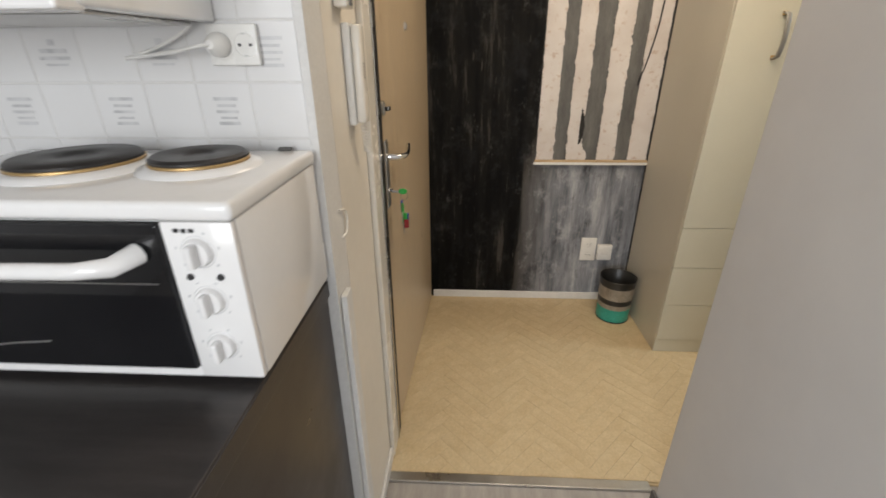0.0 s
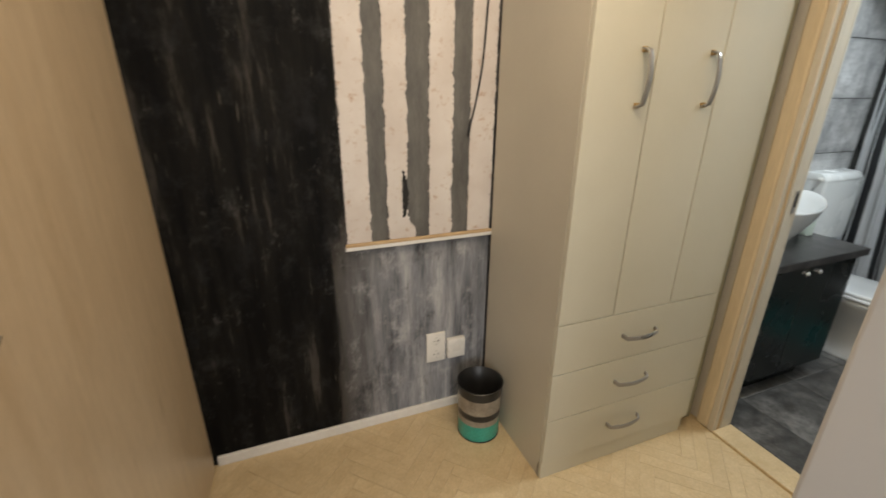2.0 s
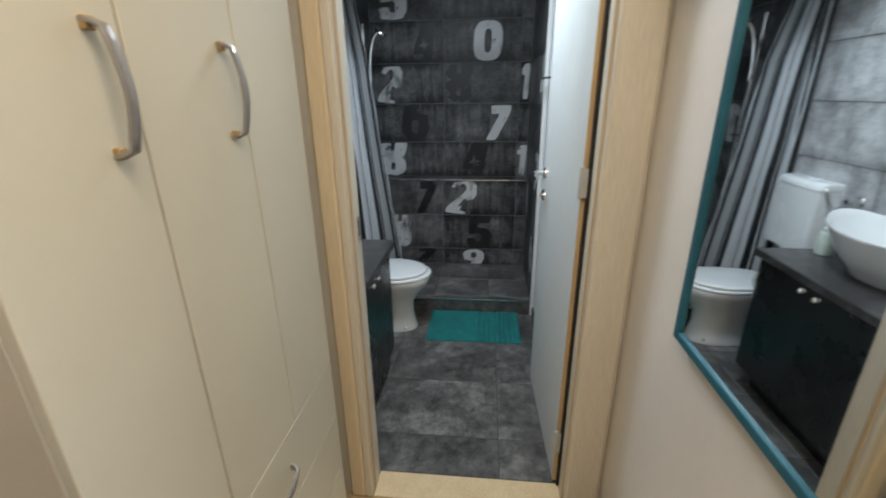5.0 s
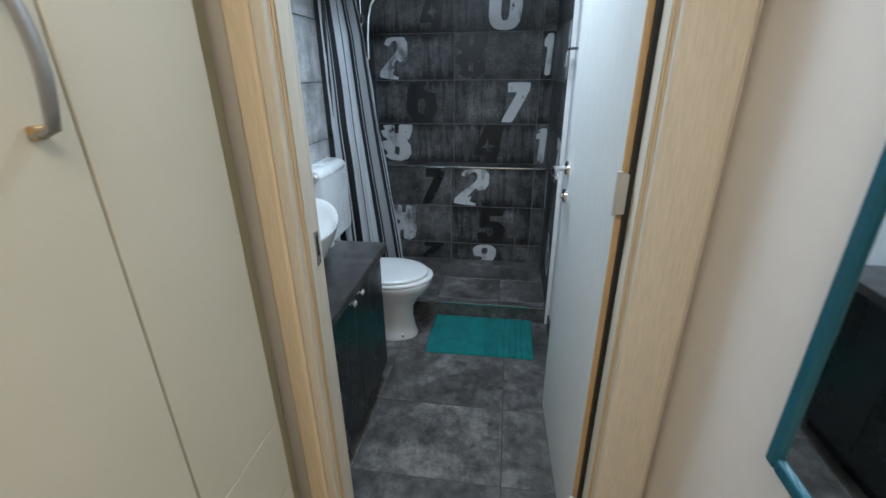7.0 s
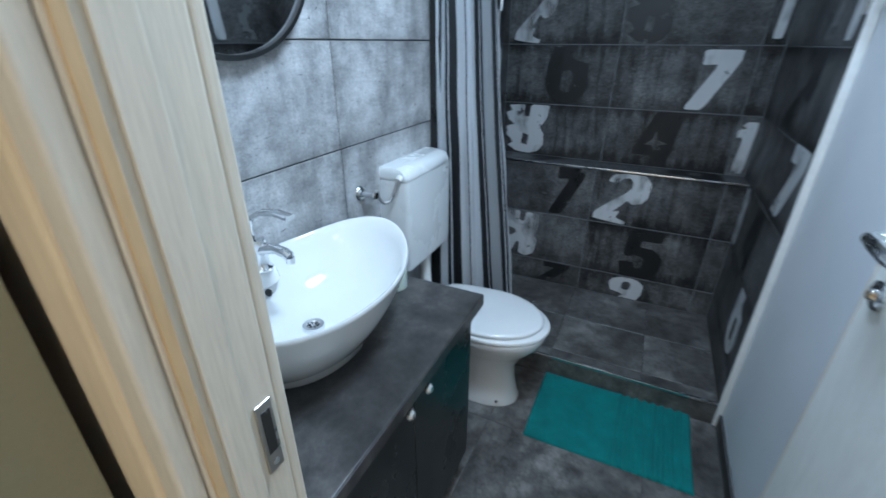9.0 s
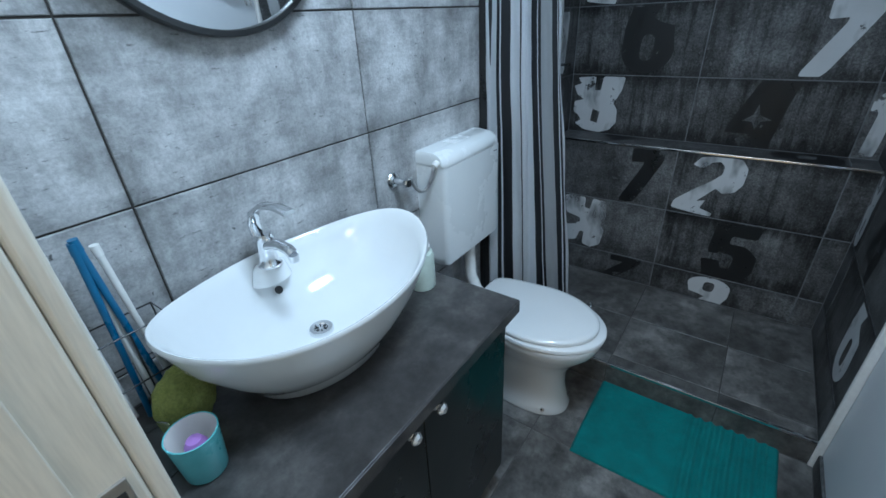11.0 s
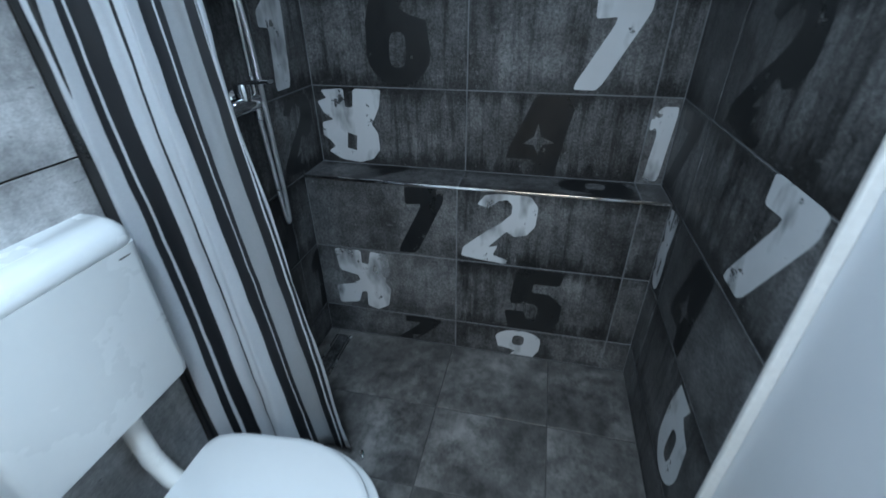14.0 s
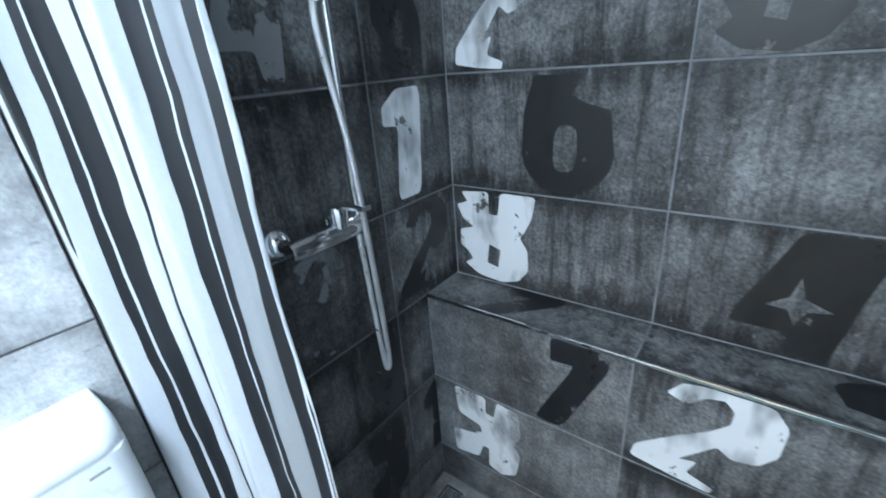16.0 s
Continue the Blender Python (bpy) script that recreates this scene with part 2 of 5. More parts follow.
c = mixed(n, l, patchy, c, mixed(n, l, 1.0, mixed(n, l, 1.0, c, rim_y, "MULTIPLY"), rim_x, "MULTIPLY"))
l.new(c, p.inputs["Base Color"])
l.new(ramp(n, l, mid, [(0.3, grey(0.35)), (0.7, grey(0.6))]), p.inputs["Roughness"])
bumped(n, l, p, mid, 0.25)

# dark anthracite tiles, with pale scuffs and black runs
dark_tile, n, l, p = special("anthracite_cement_tile")
v = coords(n, l)
big, mid, fine = noisy(n, l, v, 3.2, 8, 0.66), noisy(n, l, v, 15, 9, 0.8), noisy(n, l, v, 120, 4, 0.8)
run = noisy(n, l, coords(n, l, (11, 11, 1.0)), 2.2, 8, 0.72)
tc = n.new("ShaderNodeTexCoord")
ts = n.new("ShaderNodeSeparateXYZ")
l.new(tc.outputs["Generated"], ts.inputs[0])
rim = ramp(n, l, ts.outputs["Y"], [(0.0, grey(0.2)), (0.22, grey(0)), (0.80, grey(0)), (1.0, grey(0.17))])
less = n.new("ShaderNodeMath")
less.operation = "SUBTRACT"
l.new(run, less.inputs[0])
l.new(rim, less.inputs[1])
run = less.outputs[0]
c = ramp(n, l, big, [(0.34, grey(0.05)), (0.48, grey(0.108)), (0.64, grey(0.20))])
c = mixed(n, l, 0.7, c, ramp(n, l, mid, [(0.36, grey(0.4)), (0.6, grey(1.0))]), "MULTIPLY")
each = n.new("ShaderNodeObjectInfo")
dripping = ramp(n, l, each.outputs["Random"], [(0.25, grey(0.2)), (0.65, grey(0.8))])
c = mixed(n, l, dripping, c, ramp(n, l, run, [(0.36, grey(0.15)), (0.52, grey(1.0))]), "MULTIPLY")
c = mixed(n, l, 0.6, c, ramp(n, l, fine, [(0.36, grey(0.35)), (0.64, grey(1.5))]), "MULTIPLY")
crumb = noisy(n, l, v, 45, 6, 0.75)
c = mixed(n, l, ramp(n, l, crumb, [(0.60, grey(0)), (0.68, grey(0.35))]), c, grey(0.30))
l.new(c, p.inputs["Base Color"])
p.inputs["Specular IOR Level"].default_value = 0.2
l.new(ramp(n, l, mid, [(0.3, grey(0.28)), (0.7, grey(0.5))]), p.inputs["Roughness"])
bumped(n, l, p, mid, 0.35)

# dark floor tiles, cloudy and brownish
floor_tile_mat, n, l, p = special("dark_stone_floor_tile")
v = coords(n, l)
big, mid, fine = noisy(n, l, v, 3.4, 8, 0.68), noisy(n, l, v, 17, 8, 0.72), noisy(n, l, v, 90, 3, 0.6)
c = ramp(n, l, big, [(0.32, (0.05, 0.049, 0.047)), (0.5, (0.12, 0.116, 0.111)), (0.66, (0.25, 0.243, 0.23))])
c = mixed(n, l, 0.8, c, ramp(n, l, mid, [(0.36, grey(0.28)), (0.6, grey(1.0))]), "MULTIPLY")
l.new(c, p.inputs["Base Color"])
l.new(ramp(n, l, mid, [(0.3, grey(0.28)), (0.7, grey(0.5))]), p.inputs["Roughness"])
bumped(n, l, p, mid, 0.15)

# matt stone-look worktop of the vanity
stone_top, n, l, p = special("dark_stone_laminate")
v = coords(n, l)
big, mid = noisy(n, l, v, 6, 8, 0.7), noisy(n, l, v, 26, 8, 0.75)
c = ramp(n, l, big, [(0.32, (0.024, 0.023, 0.023)), (0.5, (0.058, 0.055, 0.054)), (0.68, (0.14, 0.132, 0.126))])
c = mixed(n, l, 0.6, c, ramp(n, l, mid, [(0.3, grey(0.35)), (0.62, grey(1.0))]), "MULTIPLY")
l.new(c, p.inputs["Base Color"])
p.inputs["Roughness"].default_value = 0.33
bumped(n, l, p, mid, 0.12)

# hand-brushed black wall paint that wears through to grey along its length
worn_black, n, l, p = special("worn_black_wall_paint")
g = n.new("ShaderNodeNewGeometry")
sep = n.new("ShaderNodeSeparateXYZ")
l.new(g.outputs["Position"], sep.inputs[0])
streak = noisy(n, l, coords(n, l, (9, 9, 0.9), False), 1.6, 8, 0.7)
patch = noisy(n, l, coords(n, l, (1.6, 1, 0.6), False), 2.4, 5, 0.55)
scratch = noisy(n, l, coords(n, l, (34, 34, 5.0), False), 1.5, 5, 0.7)
across = n.new("ShaderNodeMapRange")
across.inputs["From Min"].default_value, across.inputs["From Max"].default_value = 0.82, 1.14
l.new(sep.outputs["X"], across.inputs["Value"])
low = n.new("ShaderNodeMapRange")
low.inputs["From Min"].default_value, low.inputs["From Max"].default_value = 1.05, 0.75
low.inputs["To Min"].default_value = 0.25
l.new(sep.outputs["Z"], low.inputs["Value"])
wear = n.new("ShaderNodeMath")
wear.operation = "MULTIPLY"
l.new(across.outputs[0], wear.inputs[0])
l.new(low.outputs[0], wear.inputs[1])
addp = n.new("ShaderNodeMath")
addp.operation = "MULTIPLY_ADD"
addp.inputs[1].default_value = 1.1
l.new(streak, addp.inputs[0])
l.new(wear.outputs[0], addp.inputs[2])
add2 = n.new("ShaderNodeMath")
add2.operation = "MULTIPLY_ADD"
add2.inputs[1].default_value = 0.5
l.new(patch, add2.inputs[0])
l.new(addp.outputs[0], add2.inputs[2])
c = ramp(n, l, add2.outputs[0], [(0.72, (0.004, 0.004, 0.004)), (0.90, (0.012, 0.0115, 0.0105)), (1.06, (0.055, 0.05, 0.045))])
top = ramp(n, l, wear.outputs[0], [(0.15, grey(0)), (0.9, grey(1))])
pale = ramp(n, l, streak, [(0.30, (0.06, 0.064, 0.075)), (0.5, (0.24, 0.25, 0.275)), (0.70, (0.50, 0.505, 0.525))])
c = mixed(n, l, top, c, pale)
c = mixed(n, l, ramp(n, l, scratch, [(0.63, grey(0)), (0.74, grey(0.4))]), c, (0.20, 0.18, 0.155))
scuff = noisy(n, l, coords(n, l, (2.2, 2, 1.2), False), 7.0, 7, 0.75)
c = mixed(n, l, ramp(n, l, scuff, [(0.61, grey(0)), (0.72, grey(0.4))]), c, (0.15, 0.145, 0.14))
dab = noisy(n, l, coords(n, l, (1.3, 1.3, 1.0), False), 9.0, 7, 0.7)
dab_at = mixed(n, l, 1.0, ramp(n, l, dab, [(0.54, grey(0)), (0.70, grey(0.7))]), ramp(n, l, wear.outputs[0], [(0.05, grey(0.05)), (0.6, grey(1))]), "MULTIPLY")
c = mixed(n, l, dab_at, c, (0.46, 0.465, 0.48))
dark_dab = noisy(n, l, coords(n, l, (1.6, 1.6, 0.9), False), 6.0, 7, 0.7)
c = mixed(n, l, ramp(n, l, dark_dab, [(0.55, grey(0)), (0.70, grey(0.7))]), c, (0.02, 0.0205, 0.023))
l.new(c, p.inputs["Base Color"])
l.new(ramp(n, l, streak, [(0.35, grey(0.55)), (0.65, grey(0.75))]), p.inputs["Roughness"])
p.inputs["Specular IOR Level"].default_value = 0.08
bumped(n, l, p, scratch, 0.25)

# old white boards with rust-coloured spots
old_white, n, l, p = special("old_white_board_paint")
v = coords(n, l)
spots, soft = noisy(n, l, v, 26, 6, 0.75), noisy(n, l, v, 4, 5, 0.6)
c = ramp(n, l, soft, [(0.3, (0.56, 0.50, 0.46)), (0.7, (0.68, 0.64, 0.61))])
c = mixed(n, l, ramp(n, l, spots, [(0.57, grey(0)), (0.68, grey(0.75))]), c, (0.40, 0.24, 0.14))
l.new(c, p.inputs["Base Color"])
p.inputs["Roughness"].default_value = 0.6
bumped(n, l, p, spots, 0.4)
grey_gap = surface("bare_grey_strip", (0.085, 0.082, 0.078), (0.17, 0.165, 0.155), 0.6, 6, 60, 0.3, stretch=(4, 4, 0.8), speck=0.3)


def worn_print(name, colour, lo, hi, least=0.15):
    """Stencil paint that has flaked off in patches."""
    m, n, l, p = nodes_of(name)
    v = coords(n, l)
    f = noisy(n, l, v, 14.0, 8, 0.68)
    keep = ramp(n, l, f, [(lo, grey(0)), (hi, grey(1))])
    thin = ramp(n, l, noisy(n, l, coords(n, l, (2.2, 2.2, 1.0)), 5.0, 3, 0.5), [(0.30, grey(least)), (0.46, grey(1))])
    keep = mixed(n, l, 1.0, keep, thin, "MULTIPLY")
    tone = noisy(n, l, v, 7, 4)
    l.new(mixed(n, l, tone, colour, tuple(0.72 * x for x in colour)), p.inputs["Base Color"])
    p.inputs["Roughness"].default_value = 0.42
    l.new(keep, p.inputs["Alpha"])
    return m


print_white = worn_print("worn_white_number_paint", (0.62, 0.63, 0.64), 0.36, 0.39, 0.3)
print_faded = worn_print("faded_grey_number_paint", (0.21, 0.215, 0.22), 0.44, 0.50)
print_black = worn_print("worn_black_number_paint", (0.010, 0.011, 0.012), 0.36, 0.385, 0.85)

# striped shower curtain, dark bands on white, one white band greyed as if shaded
curtain_cloth, n, l, p = special("striped_curtain_cloth")
uv = n.new("ShaderNodeUVMap")
uv.uv_map = "UVMap"
sx = n.new("ShaderNodeSeparateXYZ")
l.new(uv.outputs["UV"], sx.inputs[0])
rr = n.new("ShaderNodeValToRGB")
rr.color_ramp.interpolation = "CONSTANT"
bands = [(0.0, 0), (0.02, 1), (0.215, 0), (0.250, 1), (0.264, 0), (0.350, 1), (0.445, 0), (0.458, 1), (0.645, 0), (0.715, 1), (0.726, 0), (0.750, 2), (0.845, 0), (0.895, 1), (0.910, 0), (0.940, 1)]
el = rr.color_ramp.elements
# Tone 2 is white cloth with the shade of a fold in its colour.
tone = {0: (0.022, 0.024, 0.028, 1), 1: (0.78, 0.80, 0.83, 1), 2: (0.44, 0.455, 0.47, 1)}
el[0].position, el[0].color = 0.0, tone[0]
el[1].position, el[1].color = bands[1][0], tone[1]
for pos, k in bands[2:]:
    el.new(pos).color = tone[k]
fr = n.new("ShaderNodeMath")
fr.operation = "FRACT"
l.new(sx.outputs["X"], fr.inputs[0])
l.new(fr.outputs[0], rr.inputs["Fac"])
weave = noisy(n, l, coords(n, l), 160, 2)
crease = noisy(n, l, coords(n, l), 12, 5)
l.new(mixed(n, l, 0.12, rr.outputs["Color"], weave, "MULTIPLY"), p.inputs["Base Color"])
p.inputs["Roughness"].default_value = 0.55
bumped(n, l, p, crease, 0.35, 0.006)


# ---- mesh helpers ----
def mesh_of(name, bm, material):
    me = bpy.data.meshes.new(name)
    bm.to_mesh(me)
    bm.free()
    if material:
        me.materials.append(material)
    return me


def smooth(me, angle=40):
    me.polygons.foreach_set("use_smooth", [True] * len(me.polygons))
    if angle < 180:
        me.set_sharp_from_angle(angle=radians(angle))


def part(name, bm, material, parent=None, label="", soft=0):
    me = mesh_of(name, bm, material)
    if soft:
        smooth(me, soft)
    ob = new(name, me)
    if parent:
        ob.parent = parent
    if label:
        ob["label"] = label
    return ob


def thing(name, at, label, category, group="", rz=0):
    e = new(name)
    e.matrix_world = pose(*at, 0, 0, rz)
    return tagged(e, label, category, group)


def structure(name, bm, material, label="", soft=0):
    return tagged(part(name, bm, material, None, label, soft), label, "", "", "structure")


def box(x0, x1, y0, y1, z0, z1, bevel=0.0, seg=2, bm=None):
    b = bmesh.new()
    bmesh.ops.create_cube(b, size=1, matrix=Matrix.Translation(((x0 + x1) / 2, (y0 + y1) / 2, (z0 + z1) / 2)) @ Matrix.Diagonal((x1 - x0, y1 - y0, z1 - z0, 1)))
    if bevel:
        bmesh.ops.bevel(b, geom=list(b.edges), offset=bevel, segments=seg, profile=0.5, affect="EDGES")
    return b if bm is None else merge(bm, b)


def merge(bm, other, m=None):
    if m is not None:
        bmesh.ops.transform(other, matrix=m, verts=other.verts)
    me = bpy.data.meshes.new("tmp")
    other.to_mesh(me)
    other.free()
    bm.from_mesh(me)
    bpy.data.meshes.remove(me)
    return bm


def moved(bm, m):
    bmesh.ops.transform(bm, matrix=m, verts=bm.verts)
    return bm


def lathe(profile, steps=32, sx=1.0, sy=1.0):
    """Turns (radius, z) points round the z axis."""
    bm = bmesh.new()
    rings = []
    for r, z in profile:
        if r < 1e-5:
            rings.append([bm.verts.new((0, 0, z))])
        else:
            rings.append([bm.verts.new((r * sx * math.cos(2 * math.pi * i / steps), r * sy * math.sin(2 * math.pi * i / steps), z)) for i in range(steps)])
    for a, b in zip(rings, rings[1:]):
        for i in range(steps):
            j = (i + 1) % steps
            if len(a) == 1 and len(b) == 1:
                continue
            if len(a) == 1:
                bm.faces.new((a[0], b[j], b[i]))
            elif len(b) == 1:
                bm.faces.new((a[i], a[j], b[0]))
            else:
                bm.faces.new((a[i], a[j], b[j], b[i]))
    bmesh.ops.recalc_face_normals(bm, faces=bm.faces)
    return bm


def tube(points, radius, steps=12, radii=None):
    """A round bar along points, its ends closed."""
    bm = bmesh.new()
    pts = [Vector(q) for q in points]
    rings, up = [], None
    for i, q in enumerate(pts):
        d = (pts[min(i + 1, len(pts) - 1)] - pts[max(i - 1, 0)]).normalized()
        if up is None:
            up = d.orthogonal().normalized()
        up = (up - d * up.dot(d)).normalized()
        side = d.cross(up)
        r = radii[i] if radii else radius
        rings.append([bm.verts.new(q + r * (math.cos(2 * math.pi * k / steps) * up + math.sin(2 * math.pi * k / steps) * side)) for k in range(steps)])
    for a, b in zip(rings, rings[1:]):
        for k in range(steps):
            j = (k + 1) % steps
            bm.faces.new((a[k], a[j], b[j], b[k]))
    bm.faces.new(rings[0][::-1])
    bm.faces.new(rings[-1])
    bmesh.ops.recalc_face_normals(bm, faces=bm.faces)
    return bm


def arc(centre, r, a0, a1, steps, plane="xz"):
    out = []
    for i in range(steps + 1):
        a = radians(a0 + (a1 - a0) * i / steps)
        u, w = r * math.cos(a), r * math.sin(a)
        cx, cy, cz = centre
        out.append({"xz": (cx + u, cy, cz + w), "yz": (cx, cy + u, cz + w), "xy": (cx + u, cy + w, cz)}[plane])
    return out


def loft(rings, close=True):
    """Skins rings of points that all have one length."""
    bm = bmesh.new()
    vs = [[bm.verts.new(q) for q in ring] for ring in rings]
    for a, b in zip(vs, vs[1:]):
        m = len(a)
        for i in range(m):
            j = (i + 1) % m
            bm.faces.new((a[i], a[j], b[j], b[i]))
    if close:
        bm.faces.new(vs[0][::-1])
        bm.faces.new(vs[-1])
    bmesh.ops.recalc_face_normals(bm, faces=bm.faces)
    return bm


TILES = {}


def tile_mesh(w, h, d, c, material, name):
    """A tile in its own plane: w by h, d thick, with a chamfer c round its face."""
    key = (round(w, 3), round(h, 3), d, material.name)
    if key not in TILES:
        bm = bmesh.new()
        levels = [(0, 0), (0, d - c), (c, d)]
        rings = [[bm.verts.new(q) for q in ((i, i, z), (w - i, i, z), (w - i, h - i, z), (i, h - i, z))] for i, z in levels]
        for a, b in zip(rings, rings[1:]):
            for i in range(4):
                bm.faces.new((a[i], a[(i + 1) % 4], b[(i + 1) % 4], b[i]))
        bm.faces.new(rings[-1])
        TILES[key] = mesh_of(name, bm, material)
    return TILES[key]


def tiling(parent, frame_m, us, vs, material, gap=0.004, d=0.010, c=0.0015, name="tile"):
    """Tiles between the joints us and vs; frame_m takes (u, v, out) to the world."""
    for a, b in zip(us, us[1:]):
        for e, f in zip(vs, vs[1:]):
            w, h = b - a - gap, f - e - gap
            ob = new(name, tile_mesh(w, h, d, c, material, name))
            ob.matrix_world = frame_m @ Matrix.Translation((a + gap / 2, e + gap / 2, random.uniform(-0.0004, 0.0004)))
            ob.parent = parent


def basis(o, u, v):
    u, v = Vector(u), Vector(v)
    w = u.cross(v)
    return Matrix(((u.x, v.x, w.x, o[0]), (u.y, v.y, w.y, o[1]), (u.z, v.z, w.z, o[2]), (0, 0, 0, 1)))


# ---- structure ----
H = 2.5
structure("floor_hall", box(0.1, 2.475, 1.755, 3.25, -0.12, -0.0025), joint_tan, "cream painted herringbone parquet floor")
kitchen_floor = structure("floor_kitchen", box(-1.7, 1.45, -1.45, 1.755, -0.12, -0.006), laminate_grey, "grey laminate kitchen floor")
wall_west = structure("wall_west", box(0.15, 0.262, 1.5505, 1.955, 0, H), paint_cream, "cream painted wall beside the entrance door")
structure("wall_over_entrance", box(0.15, 0.262, 1.955, 3.1, 2.09, H), paint_cream, "cream painted wall above the entrance door")
structure("wall_landing", box(0.02, 0.15, 1.551, 3.25, 0, H), joint_dark, "dark outer wall behind the entrance door")
wall_north = structure("wall_north", box(0.15, 2.47, 3.1, 3.25, -0.01, H), worn_black, "black brushed wall paint worn to grey")
wall_tiled = structure("wall_kitchen", box(-1.7, 0.2615, 1.4486, 1.55, 0, H), grout_white, "white tiled kitchen wall")
structure("wall_kitchen_west", box(-1.8, -1.7, -1.45, 1.55, -0.1, H), paint_grey, "plain kitchen wall")
bm = box(-1.8, -0.7, -1.45, -1.35, -0.1, H)
for q in ((0.7, 1.46, -0.1, H), (-0.7, 0.7, -0.1, 1.0), (-0.7, 0.7, 2.2, H)):
    box(q[0], q[1], -1.45, -1.35, q[2], q[3], bm=bm)
structure("wall_south", bm, paint_grey, "plain kitchen wall with a window")
wall_stub = structure("wall_east_kitchen", box(1.23, 1.46, -1.35, 1.69, -0.012, H, 0.006, 3), paint_grey, "light grey painted wall end")
structure("wall_hall_south", box(1.46, 2.475, 1.5, 1.622, -0.012, H), paint_pink, "pale cream hall wall with a mirror")
structure("wall_bathroom_west", box(2.475, 2.557, 2.53, 3.2, -0.012, H), paint_cream, "wall beside the bathroom door")
structure("wall_bathroom_west_2", box(2.475, 2.557, 1.4, 1.712, -0.012, H), paint_cream, "wall beside the bathroom door")
structure("wall_over_bathroom_door", box(2.475, 2.557, 1.712, 2.53, 2.05, H), paint_cream, "wall above the bathroom door")
structure("ceiling_hall", box(-1.8, 2.557, -1.45, 3.25, H, H + 0.1), paint_ceiling, "white ceiling")
structure("ceiling_bathroom", box(2.557, 5.0, 1.4, 3.25, 2.4, 2.5), paint_ceiling, "white bathroom ceiling")
wall_concrete = structure("wall_bathroom_north", box(2.557, 4.0, 3.0465, 3.2, -0.1, 2.4), joint_dark, "light concrete-look wall tiles")
wall_shower_n = structure("wall_shower_north", box(4.0, 5.0, 3.0014, 3.2, -0.1, 2.4), grout_grey, "dark number-printed shower tiles")
wall_shower_e = structure("wall_shower_east", box(4.8614, 5.0, 1.5, 3.0014, -0.1, 2.4), grout_grey, "dark number-printed shower tiles")
wall_shower_s = structure("wall_shower_south", box(3.995, 4.8614, 1.5, 1.7366, -0.1, 2.4), grout_grey, "dark number-printed shower tiles")
structure("wall_bathroom_south", box(2.557, 3.993, 1.5, 1.717, -0.1, 2.4), paint_white, "rough white painted bathroom wall")
floor_bath = structure("floor_bathroom", box(2.557, 4.0, 1.7, 3.06, -0.12, 0.0108), grout_floor, "dark stone-look bathroom floor tiles")
shower_base = structure("shower_floor", box(3.9914, 4.8614, 1.7366, 3.0014, -0.1, 0.1066), grout_floor, "raised shower floor of dark tiles")
ledge = structure("shower_ledge", box(4.6994, 4.8614, 1.7366, 3.0014, 0.1066, 0.8416), grout_grey, "low tiled ledge along the shower wall")


# ---- door frames, trims ----
door_1 = structure("door_1", box(2.452, 2.475, 2.5195, 2.578, 0, 2.14, 0.010, 4), casing_lamplit, "pale beech bathroom door casing")
part("casing", box(2.452, 2.475, 1.632, 1.751, 0, 2.14, 0.010, 4), casing_wood, door_1)
part("casing", box(2.455, 2.475, 1.752, 2.487, 2.05, 2.14, 0.008, 3), casing_lamplit, door_1)
for y0, y1 in ((2.489, 2.53), (1.712, 1.753)):
    part("lining", box(2.4755, 2.559, y0, y1, 0, 2.05, 0.003), casing_wood, door_1)
for y0, y1 in ((2.4855, 2.4885), (1.7535, 1.7565)):
    part("orange_bead", box(2.478, 2.488, y0, y1, 0, 2.04, 0.0012), edge_wood, door_1, "orange beech bead")
    part("lining_strip", box(2.496, 2.524, y0, y1, 0, 2.04, 0.001), casing_wood, door_1)
part("lining", box(2.4755, 2.559, 1.753, 2.489, 2.03, 2.05, 0.003), casing_wood, door_1)
part("casing_bead", box(2.455, 2.475, 2.4905, 2.519, 0, 2.05, 0.004, 3), casing_wood, door_1)
part("inner_casing", box(2.5595, 2.574, 2.4905, 2.553, 0.013, 2.14, 0.004, 3), casing_wood, door_1)
part("threshold", box(2.45, 2.572, 1.753, 2.489, -0.011, 0.014, 0.005, 3), parquet_x, door_1, "worn cream wooden threshold")
strike = part("strike_plate", box(2.532, 2.551, 2.4862, 2.4895, 1.045, 1.135, 0.001), nickel, door_1, "nickel strike plate")
part("strike_hole", box(2.536, 2.547, 2.4855, 2.4862, 1.07, 1.125, 0.0003), black_plastic, strike)
part("screw", moved(lathe([(0, 0.001), (0.004, 0.001), (0.004, 0)], 12), pose(2.5415, 2.4862, 1.056, 90)), chrome, strike)

# Black strip that stands in for the shade in the hinge-side gap.
part("door_seal", box(2.5595, 2.5745, 1.7175, 1.7625, 0.015, 2.03), seal_and_gap_black, door_1, "black strip for the shaded gap at the door hinge")
leaf = tagged(part("bathroom_door", box(0, 0.68, -0.038, 0, 0.012, 2.03, 0.002), bath_door_veneer), "white ash bathroom door standing wide open", "door")
leaf.matrix_world = pose(2.579, 1.777, 0.01, 0, 0, 2.2)
for x0, x1 in ((-0.0025, 0.0012), (0.6788, 0.6825)):
    part("door_edge", box(x0, x1, -0.0375, -0.0005, 0.014, 2.028), edge_wood, leaf, "orange beech door edge")
